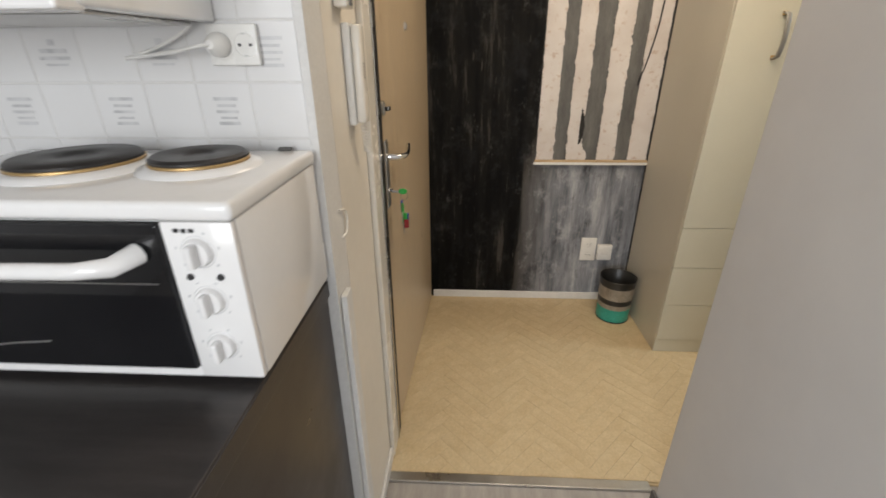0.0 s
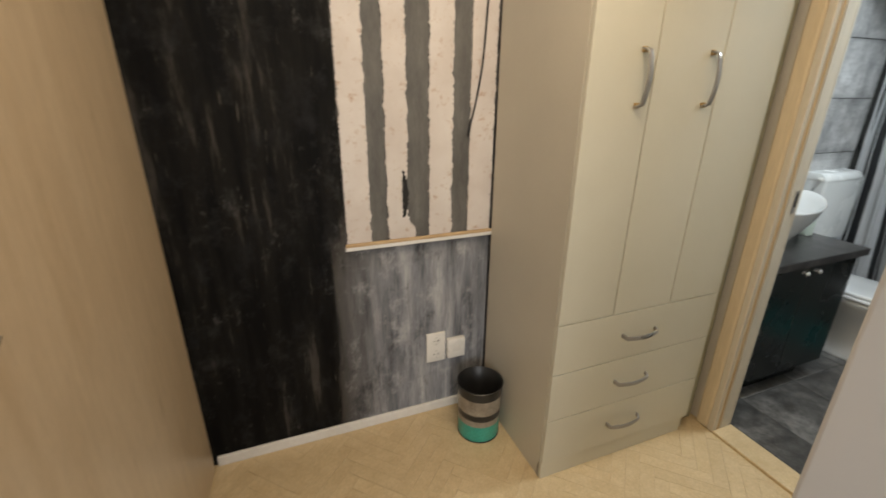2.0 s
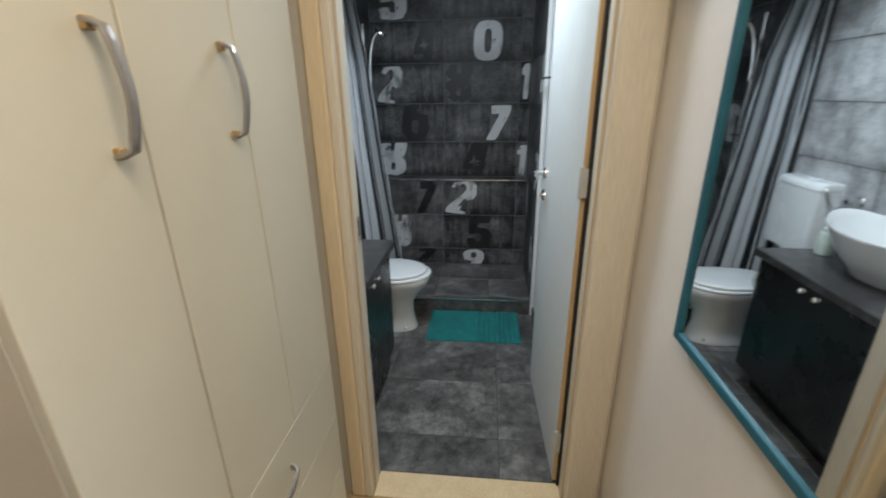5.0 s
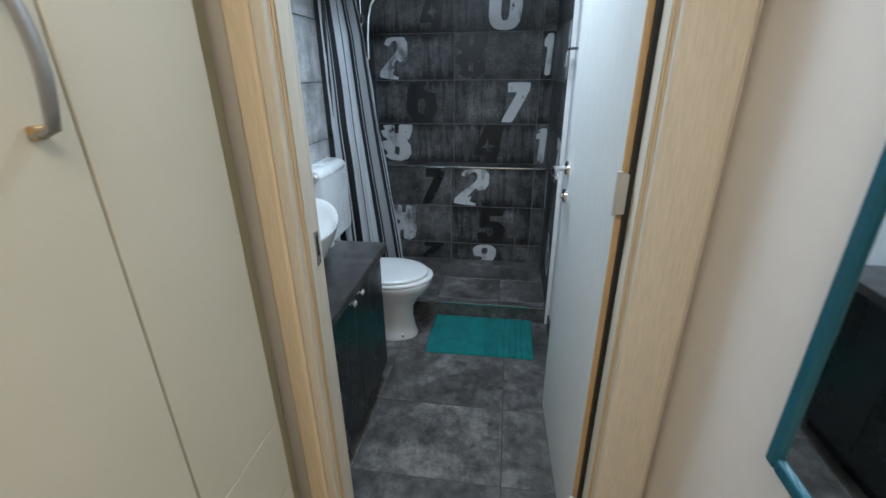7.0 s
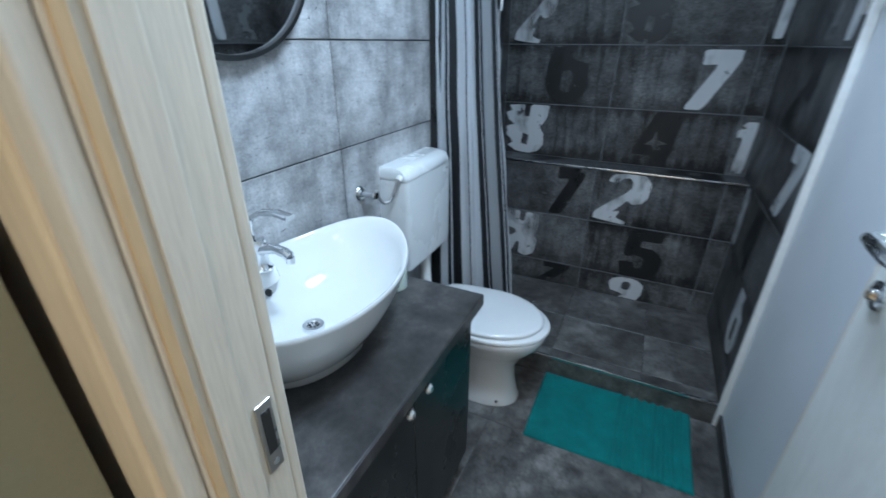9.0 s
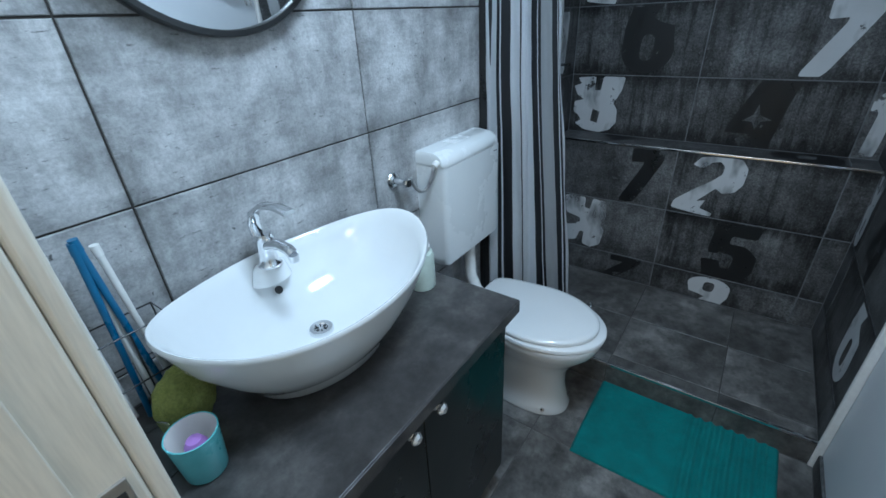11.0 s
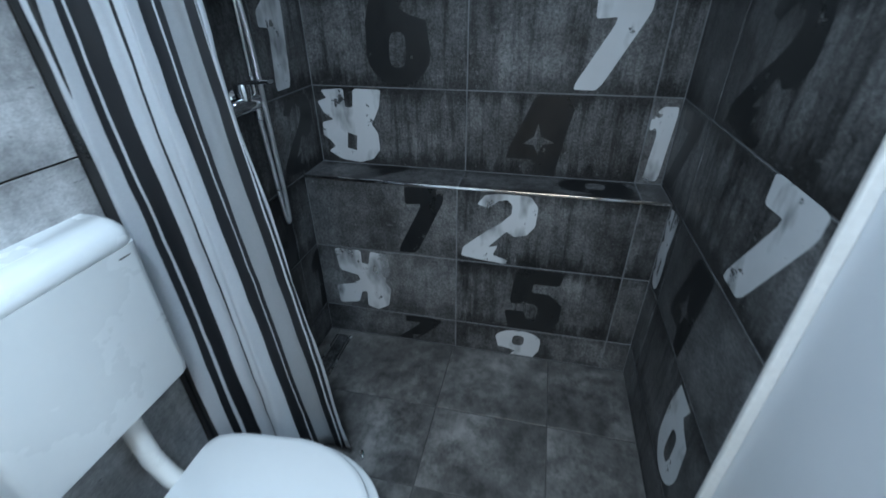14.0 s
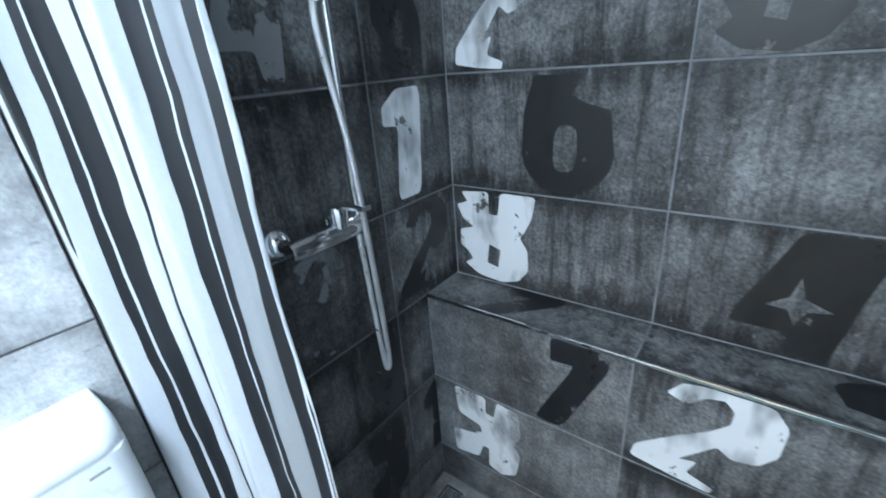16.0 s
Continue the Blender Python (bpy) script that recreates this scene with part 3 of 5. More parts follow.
for z in (1.235, 0.22, 1.85):
    hg = part("hinge", moved(lathe([(0, -0.05), (0.007, -0.05), (0.007, 0.05), (0, 0.05)], 12), pose(-0.010, 0.004, z)), hinge_metal, leaf)
    part("hinge_plate", box(-0.0045, -0.0028, -0.034, -0.002, z - 0.045, z + 0.045, 0.0005), hinge_metal, hg)
    part("frame_plate", box(-0.0185, -0.0155, -0.030, 0.004, z - 0.045, z + 0.045, 0.0005), hinge_metal, hg)
rose = part("handle_rose", moved(lathe([(0, 0.012), (0.018, 0.012), (0.026, 0.008), (0.027, 0)], 28), pose(0.63, 0.0, 1.155, -90)), chrome, leaf, soft=40)
part("handle_lever", tube([(0.63, 0.008, 1.155), (0.63, 0.048, 1.155), (0.613, 0.058, 1.155), (0.578, 0.06, 1.154), (0.543, 0.058, 1.150), (0.518, 0.054, 1.146)], 0.009, 12, [0.01, 0.009, 0.011, 0.0125, 0.012, 0.008]), chrome, rose, soft=60)
rose2 = part("lock_rose", moved(lathe([(0, 0.012), (0.018, 0.012), (0.026, 0.008), (0.027, 0)], 28), pose(0.63, 0.0, 1.052, -90)), chrome, leaf, soft=40)
part("thumb_turn", moved(lathe([(0, 0.009), (0.006, 0.008), (0.009, 0)], 18, 1.0, 1.4), pose(0.63, 0.012, 1.052, -90)), chrome, rose2, soft=40)

# entrance door: leaf, steel strip, seal, trims
door_2 = tagged(part("entrance_door", box(-0.045, 0, 0, 1.08, 0.008, 2.08, 0.003), door_veneer), "closed pale oak entrance door", "door")
door_2.matrix_world = pose(0.272, 1.995, 0, 0, 0, -3.3)
plate = part("handle_plate", box(0, 0.008, 0.033, 0.073, 0.975, 1.205, 0.0035, 3), nickel, door_2)
part("lever", tube([(0.006, 0.053, 1.15), (0.045, 0.053, 1.15), (0.058, 0.07, 1.151), (0.06, 0.11, 1.148), (0.058, 0.15, 1.152), (0.054, 0.185, 1.168)], 0.009, 12, [0.012, 0.010, 0.0095, 0.009, 0.0085, 0.007]), chrome, plate, soft=60)
part("cylinder", moved(lathe([(0, 0.01), (0.008, 0.01), (0.009, 0)], 16), pose(0.008, 0.053, 1.035, 0, 90)), chrome, plate, soft=40)
bolt = part("deadbolt", moved(lathe([(0, 0.01), (0.016, 0.01), (0.022, 0.007), (0.023, 0)], 24), pose(0, 0.048, 1.305, 0, 90)), nickel, door_2, "round nickel deadbolt", soft=40)
part("turn_knob", box(0.009, 0.026, 0.035, 0.061, 1.298, 1.312, 0.003), chrome, bolt)
part("peephole", moved(lathe([(0, 0.004), (0.005, 0.003), (0.012, 0.006), (0.013, 0)], 20), pose(0, 0.50, 1.56, 0, 90)), nickel, door_2, soft=40)
part("peephole_plate", box(-0.001, 0.003, 0.475, 0.49, 1.545, 1.575, 0.001), nickel, door_2)

frame_2 = structure("door_2", box(0.262, 0.280, 1.835, 1.925, 0, 2.17, 0.006, 3), gloss_cream, "cream entrance door frame")
part("steel_strip", box(0.2795, 0.2845, 1.925, 1.944, 0, 2.12, 0.002), steel_trim, frame_2, "steel edging strip")
part("frame_side", box(0.15, 0.279, 1.9255, 1.944, 0, 2.12), gloss_cream, frame_2)
part("seal", box(0.2, 0.2825, 1.9445, 1.992, 0, 2.09, 0.003), seal_and_gap_black, frame_2, "black rubber door seal")
part("frame_head", box(0.262, 0.28, 1.925, 3.1, 2.09, 2.17, 0.006, 3), gloss_cream, frame_2)
part("far_jamb", box(0.2, 0.318, 3.078, 3.099, 0, 2.09), casing_wood, frame_2)
structure("trim_corner", box(0.2625, 0.277, 1.462, 1.508, 0, 0.96, 0.003), skirt_white, "white plastic corner strip")
structure("baseboard_west", box(0.2625, 0.274, 1.485, 1.835, 0, 0.055, 0.003), skirt_white, "white skirting board")
structure("baseboard_north", box(0.345, 1.567, 3.086, 3.0995, 0, 0.048, 0.004), skirt_white, "white skirting board")
structure("baseboard_stub", box(1.218, 1.2295, -1.35, 1.70, -0.006, 0.05, 0.003), grey_gap, "grey skirting board")
structure("baseboard_hall_south", box(1.46, 2.455, 1.6225, 1.633, 0, 0.05, 0.003), skirt_white, "white skirting board")
structure("trim_threshold", box(0.262, 1.24, 1.728, 1.768, -0.006, 0.006, 0.003), nickel, "flat metal threshold strip")
structure("trim_shower_wall_edge", box(3.984, 3.9985, 1.7175, 1.742, 0.0, 2.4, 0.004), skirt_white, "white edge strip of the shower wall")
structure("trim_shower_step", box(3.986, 3.997, 1.742, 3.005, 0.112, 0.124, 0.002), chrome, "shiny steel edge of the shower step")
structure("trim_ledge", box(4.692, 4.700, 1.742, 2.998, 0.838, 0.8475, 0.002), chrome, "shiny steel edge of the ledge")
structure("trim_shower_corner", box(3.988, 4.0, 2.998, 3.043, 0.01, 2.4, 0.002), black_plastic, "black edge strip of the shower wall")
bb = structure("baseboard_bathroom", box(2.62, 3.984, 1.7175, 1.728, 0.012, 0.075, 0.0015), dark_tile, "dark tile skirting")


# ---- wardrobe ----
def wardrobe():
    e = thing("wardrobe", (1.564, 2.555, 0), "pale beige three-door wardrobe with three drawers", "wardrobe")
    w, d, h = 0.784, 0.535, 2.12
    part("carcass", box(0.018, w - 0.018, 0.022, d, 0.07, h, 0.001), wardrobe_side, e)
    for x in (0, w - 0.018):
        part("side_panel", box(x, x + 0.018, 0.019, d, 0.0, h, 0.0015), wardrobe_side, e)
    part("plinth", box(0.018, w - 0.018, 0.03, 0.048, 0, 0.07), wardrobe_side, e)
    part("filler_strip", box(w + 0.001, w + 0.101, 0.052, 0.068, 0, h, 0.001), shaded_filler_board, e, "filler strip beside the door casing, dark olive for its shade")
    part("plinth_front", box(0.0, w - 0.03, 0.004, 0.0295, 0.0, 0.076, 0.002), wardrobe_board, e)
    for x0, x1 in ((0.0, 0.2385), (0.2415, 0.5135), (0.5165, w)):
        door = part("door", box(x0 + 0.001, x1 - 0.001, 0, 0.018, 0.712, h - 0.004, 0.002), wardrobe_board, e)
        if x1 < w:
            hx = x1 - 0.052
            pts = [(hx, -0.001, 1.437), (hx, -0.012, 1.439)] + [(hx + 0.004, -0.022 - 0.013 * math.sin(math.pi * i / 8), 1.444 + 0.148 * i / 8) for i in range(9)] + [(hx, -0.012, 1.597), (hx, -0.001, 1.599)]
            handle = part("handle", flat_bar(pts, 0.0085, 0.0035), grey_handle, door, "curved grey metal handle", 50)
            for z in (1.441, 1.595):
                part("handle_foot", box(hx - 0.008, hx + 0.008, -0.010, 0.0, z - 0.008, z + 0.008, 0.002), edge_brass, handle)
    for z0, z1 in ((0.504, 0.709), (0.292, 0.501), (0.078, 0.289)):
        dr = part("drawer", box(0.001, w - 0.001, 0, 0.018, z0, z1, 0.002), wardrobe_board, e)
        zc = (z0 + z1) / 2 + 0.006
        pts = [(0.300, -0.001, zc), (0.302, -0.012, zc)] + [(0.307 + 0.146 * i / 8, -0.022 - 0.012 * math.sin(math.pi * i / 8), zc - 0.004) for i in range(9)] + [(0.458, -0.012, zc), (0.46, -0.001, zc)]
        part("handle", flat_bar(pts, 0.0085, 0.0035, up=(0, 0, 1)), grey_handle, dr, "curved grey metal handle", 50)
    return e


def flat_bar(points, half_w, half_t, up=(1, 0, 0)):
    """A flat strip bent along points."""
    pts = [Vector(q) for q in points]
    rings = []
    for i, q in enumerate(pts):
        d = (pts[min(i + 1, len(pts) - 1)] - pts[max(i - 1, 0)]).normalized()
        a = Vector(up)
        a = (a - d * a.dot(d)).normalized()
        b = d.cross(a)
        rings.append([q + half_w * sa * a + half_t * sb * b for sa, sb in ((-1, -0.6), (-0.7, -1), (0.7, -1), (1, -0.6), (1, 0.6), (0.7, 1), (-0.7, 1), (-1, 0.6))])
    return loft(rings)


edge_brass = surface("dull_brass", (0.45, 0.30, 0.13), (0.55, 0.38, 0.18), 0.4, 8, 80, 0.05, metal=0.7)
wardrobe()


# ---- bathroom furniture ----
def vanity():
    e = thing("vanity_cabinet", (2.625, 2.583, 0.012), "black vanity cabinet with two doors and glass knobs", "cabinet")
    w = 0.722
    part("body", box(0, w, 0.019, 0.455, 0.11, 0.722, 0.0015), vanity_black, e)
    part("plinth", box(0.03, w - 0.05, 0.07, 0.4, 0, 0.11), vanity_black, e)
    for x0, x1, kx in ((0.001, 0.3605, 0.317), (0.3635, w - 0.001, 0.405)):
        door = part("door", box(x0, x1, 0, 0.018, 0.112, 0.720, 0.002), vanity_black, e)
        knob = part("knob", moved(lathe([(0, 0.026), (0.008, 0.0255), (0.0135, 0.020), (0.0145, 0.015), (0.010, 0.009), (0.006, 0.006), (0.007, 0)], 10), pose(kx, 0, 0.684, 90)), crystal, door, "faceted glass knob")
        part("knob_base", moved(lathe([(0, 0.005), (0.011, 0.004), (0.012, 0)], 20), pose(kx, 0, 0.684, 90)), chrome, knob, soft=40)
    return e


crystal = surface("cut_glass", (0.85, 0.86, 0.86), (0.9, 0.9, 0.9), 0.03, 8, 60, 0, metal=0.75, rvar=0.01, speck=0)
vanity()
worktop = tagged(part("vanity_worktop", box(2.562, 3.37, 2.558, 3.042, 0.735, 0.772, 0.003, 3), stone_top), "dark stone-look worktop on the vanity cabinet", "worktop")
part("edge_band", box(2.564, 3.369, 2.5555, 2.5579, 0.7365, 0.7705, 0.0008), stone_top, worktop)
part("end_band", box(3.3702, 3.3722, 2.5585, 3.041, 0.7365, 0.7705, 0.0008), stone_top, worktop)


def ellipse(cx, cy, a, b, z, steps=56, ends=0.0, power=2.0):
    out = []
    for i in range(steps):
        t = 2 * math.pi * i / steps
        c, s = math.cos(t), math.sin(t)
        x = math.copysign(abs(c) ** (2 / power), c)
        y = math.copysign(abs(s) ** (2 / power), s)
        out.append((cx + a * x, cy + b * y, z + ends * abs(x) ** 3))
    return out


def basin():
    e = thing("washbasin", (2.975, 2.84, 0.772), "white oval ceramic vessel washbasin", "washbasin")
    rings = []
    outer = [(0.160, 0.112, 0.0, 0), (0.168, 0.118, 0.004, 0), (0.172, 0.122, 0.026, 0), (0.195, 0.135, 0.042, 0), (0.235, 0.158, 0.086, 0.010), (0.275, 0.180, 0.135, 0.022), (0.298, 0.195, 0.180, 0.035), (0.301, 0.1975, 0.188, 0.037)]
    inner = [(0.298, 0.1945, 0.193, 0.037), (0.292, 0.189, 0.190, 0.036), (0.278, 0.178, 0.165, 0.030), (0.235, 0.150, 0.110, 0.013), (0.16, 0.105, 0.068, 0.003), (0.07, 0.05, 0.052, 0), (0.025, 0.022, 0.049, 0)]
    for a, b, z, k in outer + inner:
        sh = 0.0 if z > 0.1 else 0.012 * (0.1 - z) / 0.1
        rings.append(ellipse(0, sh, a, b, z, 64, k))
    part("bowl", loft(rings), ceramic, e, soft=60)
    drain = part("drain", moved(lathe([(0, 0.004), (0.013, 0.003), (0.016, 0.006), (0.025, 0.006), (0.027, 0.001), (0.027, -0.004)], 28), pose(0.0, 0.008, 0.053)), chrome, e, soft=40)
    for i in range(6):
        part("drain_slot", moved(box(0.006, 0.013, -0.0015, 0.0015, 0.0035, 0.005), pose(0.0, 0.008, 0.053, 0, 0, 60 * i)), black_plastic, drain)
    part("overflow", moved(lathe([(0, 0.001), (0.006, 0.0012), (0.008, 0.003), (0.010, 0)], 20), pose(0.0, 0.139, 0.112, 55)), black_plastic, e, soft=40)
    part("tap_ledge", moved(lathe([(0, 0.010), (0.026, 0.010), (0.032, 0.004), (0.04, -0.03), (0, -0.03)], 28, 1.2, 0.8), pose(0.0, 0.152, 0.170)), ceramic, e, soft=50)
    return e


def tap():
    e = thing("basin_tap", (2.975, 2.985, 0.9515), "chrome single-lever basin mixer tap", "tap")
    part("base", lathe([(0.027, 0), (0.027, 0.004), (0.021, 0.010), (0.019, 0.03), (0.021, 0.06), (0.022, 0.068), (0.019, 0.078), (0, 0.08)], 28), chrome, e, soft=40)
    part("spout", tube([(0, 0.002, 0.045), (0, -0.025, 0.058), (0, -0.058, 0.064), (0, -0.086, 0.060), (0, -0.098, 0.052)], 0.012, 16, [0.016, 0.014, 0.012, 0.012, 0.012]), chrome, e, soft=60)
    part("aerator", moved(lathe([(0, -0.008), (0.010, -0.008), (0.0105, 0.006), (0, 0.006)], 20), pose(0, -0.098, 0.045)), chrome, e, soft=40)
    part("lever", flat_bar([(0, 0.020, 0.066), (0, 0.024, 0.095), (0, 0.010, 0.125), (0, -0.03, 0.148), (0, -0.08, 0.155), (0, -0.118, 0.150)], 0.013, 0.0055), chrome, e, soft=60)
    return e


basin()
tap()


def toilet():
    e = thing("toilet", (3.778, 2.415, 0.012), "white ceramic toilet with its lid closed", "toilet")
    rings = []
    for w, y0, y1, z in ((0.105, 0.10, 0.46, 0.0), (0.108, 0.098, 0.46, 0.012), (0.098, 0.108, 0.45, 0.03), (0.088, 0.125, 0.44, 0.12), (0.092, 0.12, 0.44, 0.2), (0.125, 0.075, 0.46, 0.27), (0.165, 0.02, 0.49, 0.335), (0.176, 0.006, 0.50, 0.37), (0.174, 0.008, 0.50, 0.385)):
        rings.append([(x, y, z) for x, y, _ in ellipse(0, (y0 + y1) / 2, w, (y1 - y0) / 2, z, 48, 0, 2.25)])
    part("bowl", loft(rings), ceramic, e, soft=50)

    def egg(w, y0, y1, z, steps=56):
        out = []
        for i in range(steps):
            t = 2 * math.pi * i / steps
            x, y = math.sin(t), -math.cos(t)
            pw = 2.0 if y < 0 else 9.0
            x = math.copysign(abs(x) ** (2 / pw), x)
            y = math.copysign(abs(y) ** (2 / pw), y)
            x *= 1 - 0.20 * max(0.0, y) ** 1.7
            out.append((w * x, y0 + (y1 - y0) * (0.5 + 0.5 * y) if y < 0 else (y0 + y1) / 2 + (y1 - y0) / 2 * y, z))
        return out
    part("seat", loft([egg(0.172, 0.008, 0.49, 0.386), egg(0.18, 0.0, 0.495, 0.391), egg(0.18, 0.0, 0.495, 0.401), egg(0.176, 0.004, 0.492, 0.405)]), ceramic, e, "white plastic toilet seat", 50)
    part("lid", loft([egg(0.166, 0.034, 0.498, 0.4065), egg(0.172, 0.028, 0.502, 0.410), egg(0.173, 0.027, 0.502, 0.419), egg(0.169, 0.031, 0.499, 0.425), egg(0.155, 0.045, 0.487, 0.4275), egg(0.05, 0.15, 0.35, 0.429)]), ceramic, e, "white plastic toilet lid", 50)
    for x in (-0.07, 0.07):
        part("lid_hinge", moved(lathe([(0, -0.02), (0.011, -0.02), (0.011, 0.02), (0, 0.02)], 16), pose(x, 0.495, 0.400, 0, 90)), white_plastic, e, soft=40)
    part("seat_bumper", tube(arc((0.175, 0.11, 0.392), 0.012, -90, 90, 8, "xz"), 0.003, 8), chrome, e)
    part("floor_bolt", moved(lathe([(0, 0.01), (0.006, 0.008), (0.008, 0)], 14), pose(-0.088, 0.17, 0.03, 0, -60)), chrome, e, soft=40)
    return e


def cistern():
    e = thing("cistern", (3.764, 3.043, 0.69), "white plastic cistern on the wall", "cistern")
    w = 0.182
    rings = []
    for k, y, z in ((0.985, 0.095, -0.044), (0.995, 0.112, -0.039), (1.0, 0.116, -0.012), (1.0, 0.116, 0.15), (1.0, 0.117, 0.312)):
        r = []
        for x, d in ((-w * k, 0), (-w * k, -y + 0.02), (-w * k + 0.004, -y + 0.008), (-w * k + 0.012, -y), (w * k - 0.03, -y), (w * k - 0.012, -y + 0.005), (w * k - 0.003, -y + 0.018), (w * k, -y + 0.03), (w * k, 0)):
            r.append((x, d - 0.0005, z))
        rings.append(r)
    part("tank", loft(rings), cistern_plastic, e, soft=45)
    rings = []
    for k, y, z in ((0, 0.117, 0.3125), (0.0008, 0.1178, 0.314), (0.0008, 0.1172, 0.326), (0.0, 0.111, 0.341), (-0.002, 0.096, 0.352), (-0.005, 0.072, 0.3565)):
        r = [(-w - k, -0.0005, z), (-w - k, -y + 0.012, z), (-w - k + 0.012, -y, z), (w + k - 0.03, -y, z), (w + k - 0.008, -y + 0.014, z), (w + k, -y + 0.04, z), (w + k, -0.0005, z)]
        rings.append(r)
    part("lid", loft(rings), cistern_plastic, e, "white plastic flush lid", 45)
    part("flush_plate", box(-0.05, 0.05, -0.062, -0.012, 0.3545, 0.3575, 0.001), cistern_plastic, e)
    part("maker_mark", box(0.125, 0.15, -0.1176, -0.1162, 0.292, 0.295), grey_gap, e)
    part("flush_pipe", tube([(0.03, -0.065, 0.005), (0.03, -0.065, -0.10), (0.030, -0.07, -0.2), (0.028, -0.10, -0.26), (0.021, -0.16, -0.29)], 0.023, 18), white_plastic, e, soft=60)
    return e


def valve():
    e = thing("angle_valve", (3.465, 3.042, 0.985), "chrome angle valve with a flexible hose", "valve")
    part("rosette", moved(lathe([(0, 0.014), (0.014, 0.012), (0.026, 0.003), (0.027, 0)], 24), pose(0, 0, 0, 90)), chrome, e, soft=40)
    part("body", tube([(0, -0.008, 0), (0, -0.05, 0)], 0.011, 14), chrome, e, soft=60)
    part("knob", moved(lathe([(0, 0.014), (0.012, 0.014), (0.016, 0.010), (0.016, 0)], 8), pose(0, -0.05, 0, 90)), chrome, e)
    part("outlet", tube([(0, -0.034, 0), (0.045, -0.034, -0.004)], 0.008, 12), chrome, e, soft=60)
    pts = [(0.045, -0.034, -0.004), (0.056, -0.036, -0.03), (0.07, -0.045, -0.05), (0.088, -0.06, -0.045), (0.096, -0.075, -0.01), (0.1, -0.085, 0.025), (0.118, -0.085, 0.034)]
    hose = part("hose", tube(smooth_line(pts, 6), 0.006, 10), steel_braid, e, "braided steel hose", 60)
    part("hose_nut", tube([(0.098, -0.085, 0.026), (0.118, -0.085, 0.034)], 0.011, 12), white_plastic, hose)
    return e


def smooth_line(pts, k):
    """Points along a smooth curve through pts."""
    q = [Vector(a) for a in pts]
    out = []
    for i in range(len(q) - 1):
        a, b, c, d = q[max(i - 1, 0)], q[i], q[i + 1], q[min(i + 2, len(q) - 1)]
        for j in range(k):
            t = j / k
            out.append(0.5 * (2 * b + (c - a) * t + (2 * a - 5 * b + 4 * c - d) * t * t + (3 * b - a - 3 * c + d) * t ** 3))
    return out + [q[-1]]


steel_braid = surface("steel_braid", (0.5, 0.5, 0.5), (0.65, 0.65, 0.65), 0.35, 40, 700, 0.6, metal=0.9)
toilet()
cistern()
valve()


def curtain():
    e = thing("shower_curtain", (4.06, 2.985, 0.20), "white shower curtain with dark stripes, drawn aside", "curtain")
    bm = bmesh.new()
    uvl = bm.loops.layers.uv.new("UVMap")
    nu, nv = 150, 40
    grid = []
    for j in range(nv + 1):
        t = j / nv
        row = []
        for i in range(nu + 1):
            s = i / nu
            width = 0.34 - 0.32 * t + 0.09 * t * t + 0.006 * math.sin(6 * t)
            deep = 0.13 + 0.09 * t if t < 0.8 else (0.202 - 0.13 * (t - 0.8) / 0.2)
            ph = 2 * math.pi * (s - 0.17 + 0.035 * math.sin(2.3 * t + 4 * s)) / 0.4
            amp = (0.0125 + 0.004 * math.sin(5 * s + 3 * t)) * (1 - 0.35 * t)
            x = -0.085 + deep * s - amp * math.cos(ph + 0.6 * math.sin(ph)) + 0.003 * math.sin(3.3 * ph + 5 * t)
            x += 0.006 * noise.noise((s * 7, t * 5, 1.0)) + 0.003 * noise.noise((s * 16, t * 26, 5.0))
            y = 0.046 - (width + 0.052) * s + 0.010 * math.sin(ph)
            if s > 0.93:
                y += 0.004 * math.sin(26 * t) * (s - 0.93) / 0.07
            row.append(bm.verts.new((x, y, 1.85 * t)))
        grid.append(row)
    for j in range(nv):
        for i in range(nu):
            f = bm.faces.new((grid[j][i], grid[j][i + 1], grid[j + 1][i + 1], grid[j + 1][i]))
            for lo, (a, b) in zip(f.loops, ((i, j), (i + 1, j), (i + 1, j + 1), (i, j + 1))):
                lo[uvl].uv = (min(0.999, max(0.0, a / nu + 0.006 * noise.noise((b * 0.2, a * 0.02, 2.0)))), b / nv)
    bmesh.ops.solidify(bm, geom=list(bm.faces), thickness=0.0012)
    part("cloth", bm, curtain_cloth, e, soft=180)
    for i in range(7):
        part("ring", moved(ring_bm(0.02, 0.0022), pose(-0.075 + 0.012 * i, 0.02 - 0.025 * i, 1.862, 90, 0, 12 * (-1) ** i)), chrome, e)
    return e


def ring_bm(r, t):
    rings = []
    for i in range(24):
        a = 2 * math.pi * i / 24
        rings.append([((r + t * math.cos(b)) * math.cos(a), (r + t * math.cos(b)) * math.sin(a), t * math.sin(b)) for b in (0, 1.05, 2.1, 3.14, 4.19, 5.24)])
    rings.append(rings[0])
    bm = loft(rings, False)
    bmesh.ops.remove_doubles(bm, verts=bm.verts, dist=1e-5)
    return bm


curtain()
tagged(part("curtain_rail", tube([(4.02, 1.7385, 2.07), (4.02, 2.9995, 2.07)], 0.0125, 16), chrome, soft=60), "chrome shower curtain rail between the walls", "rail")


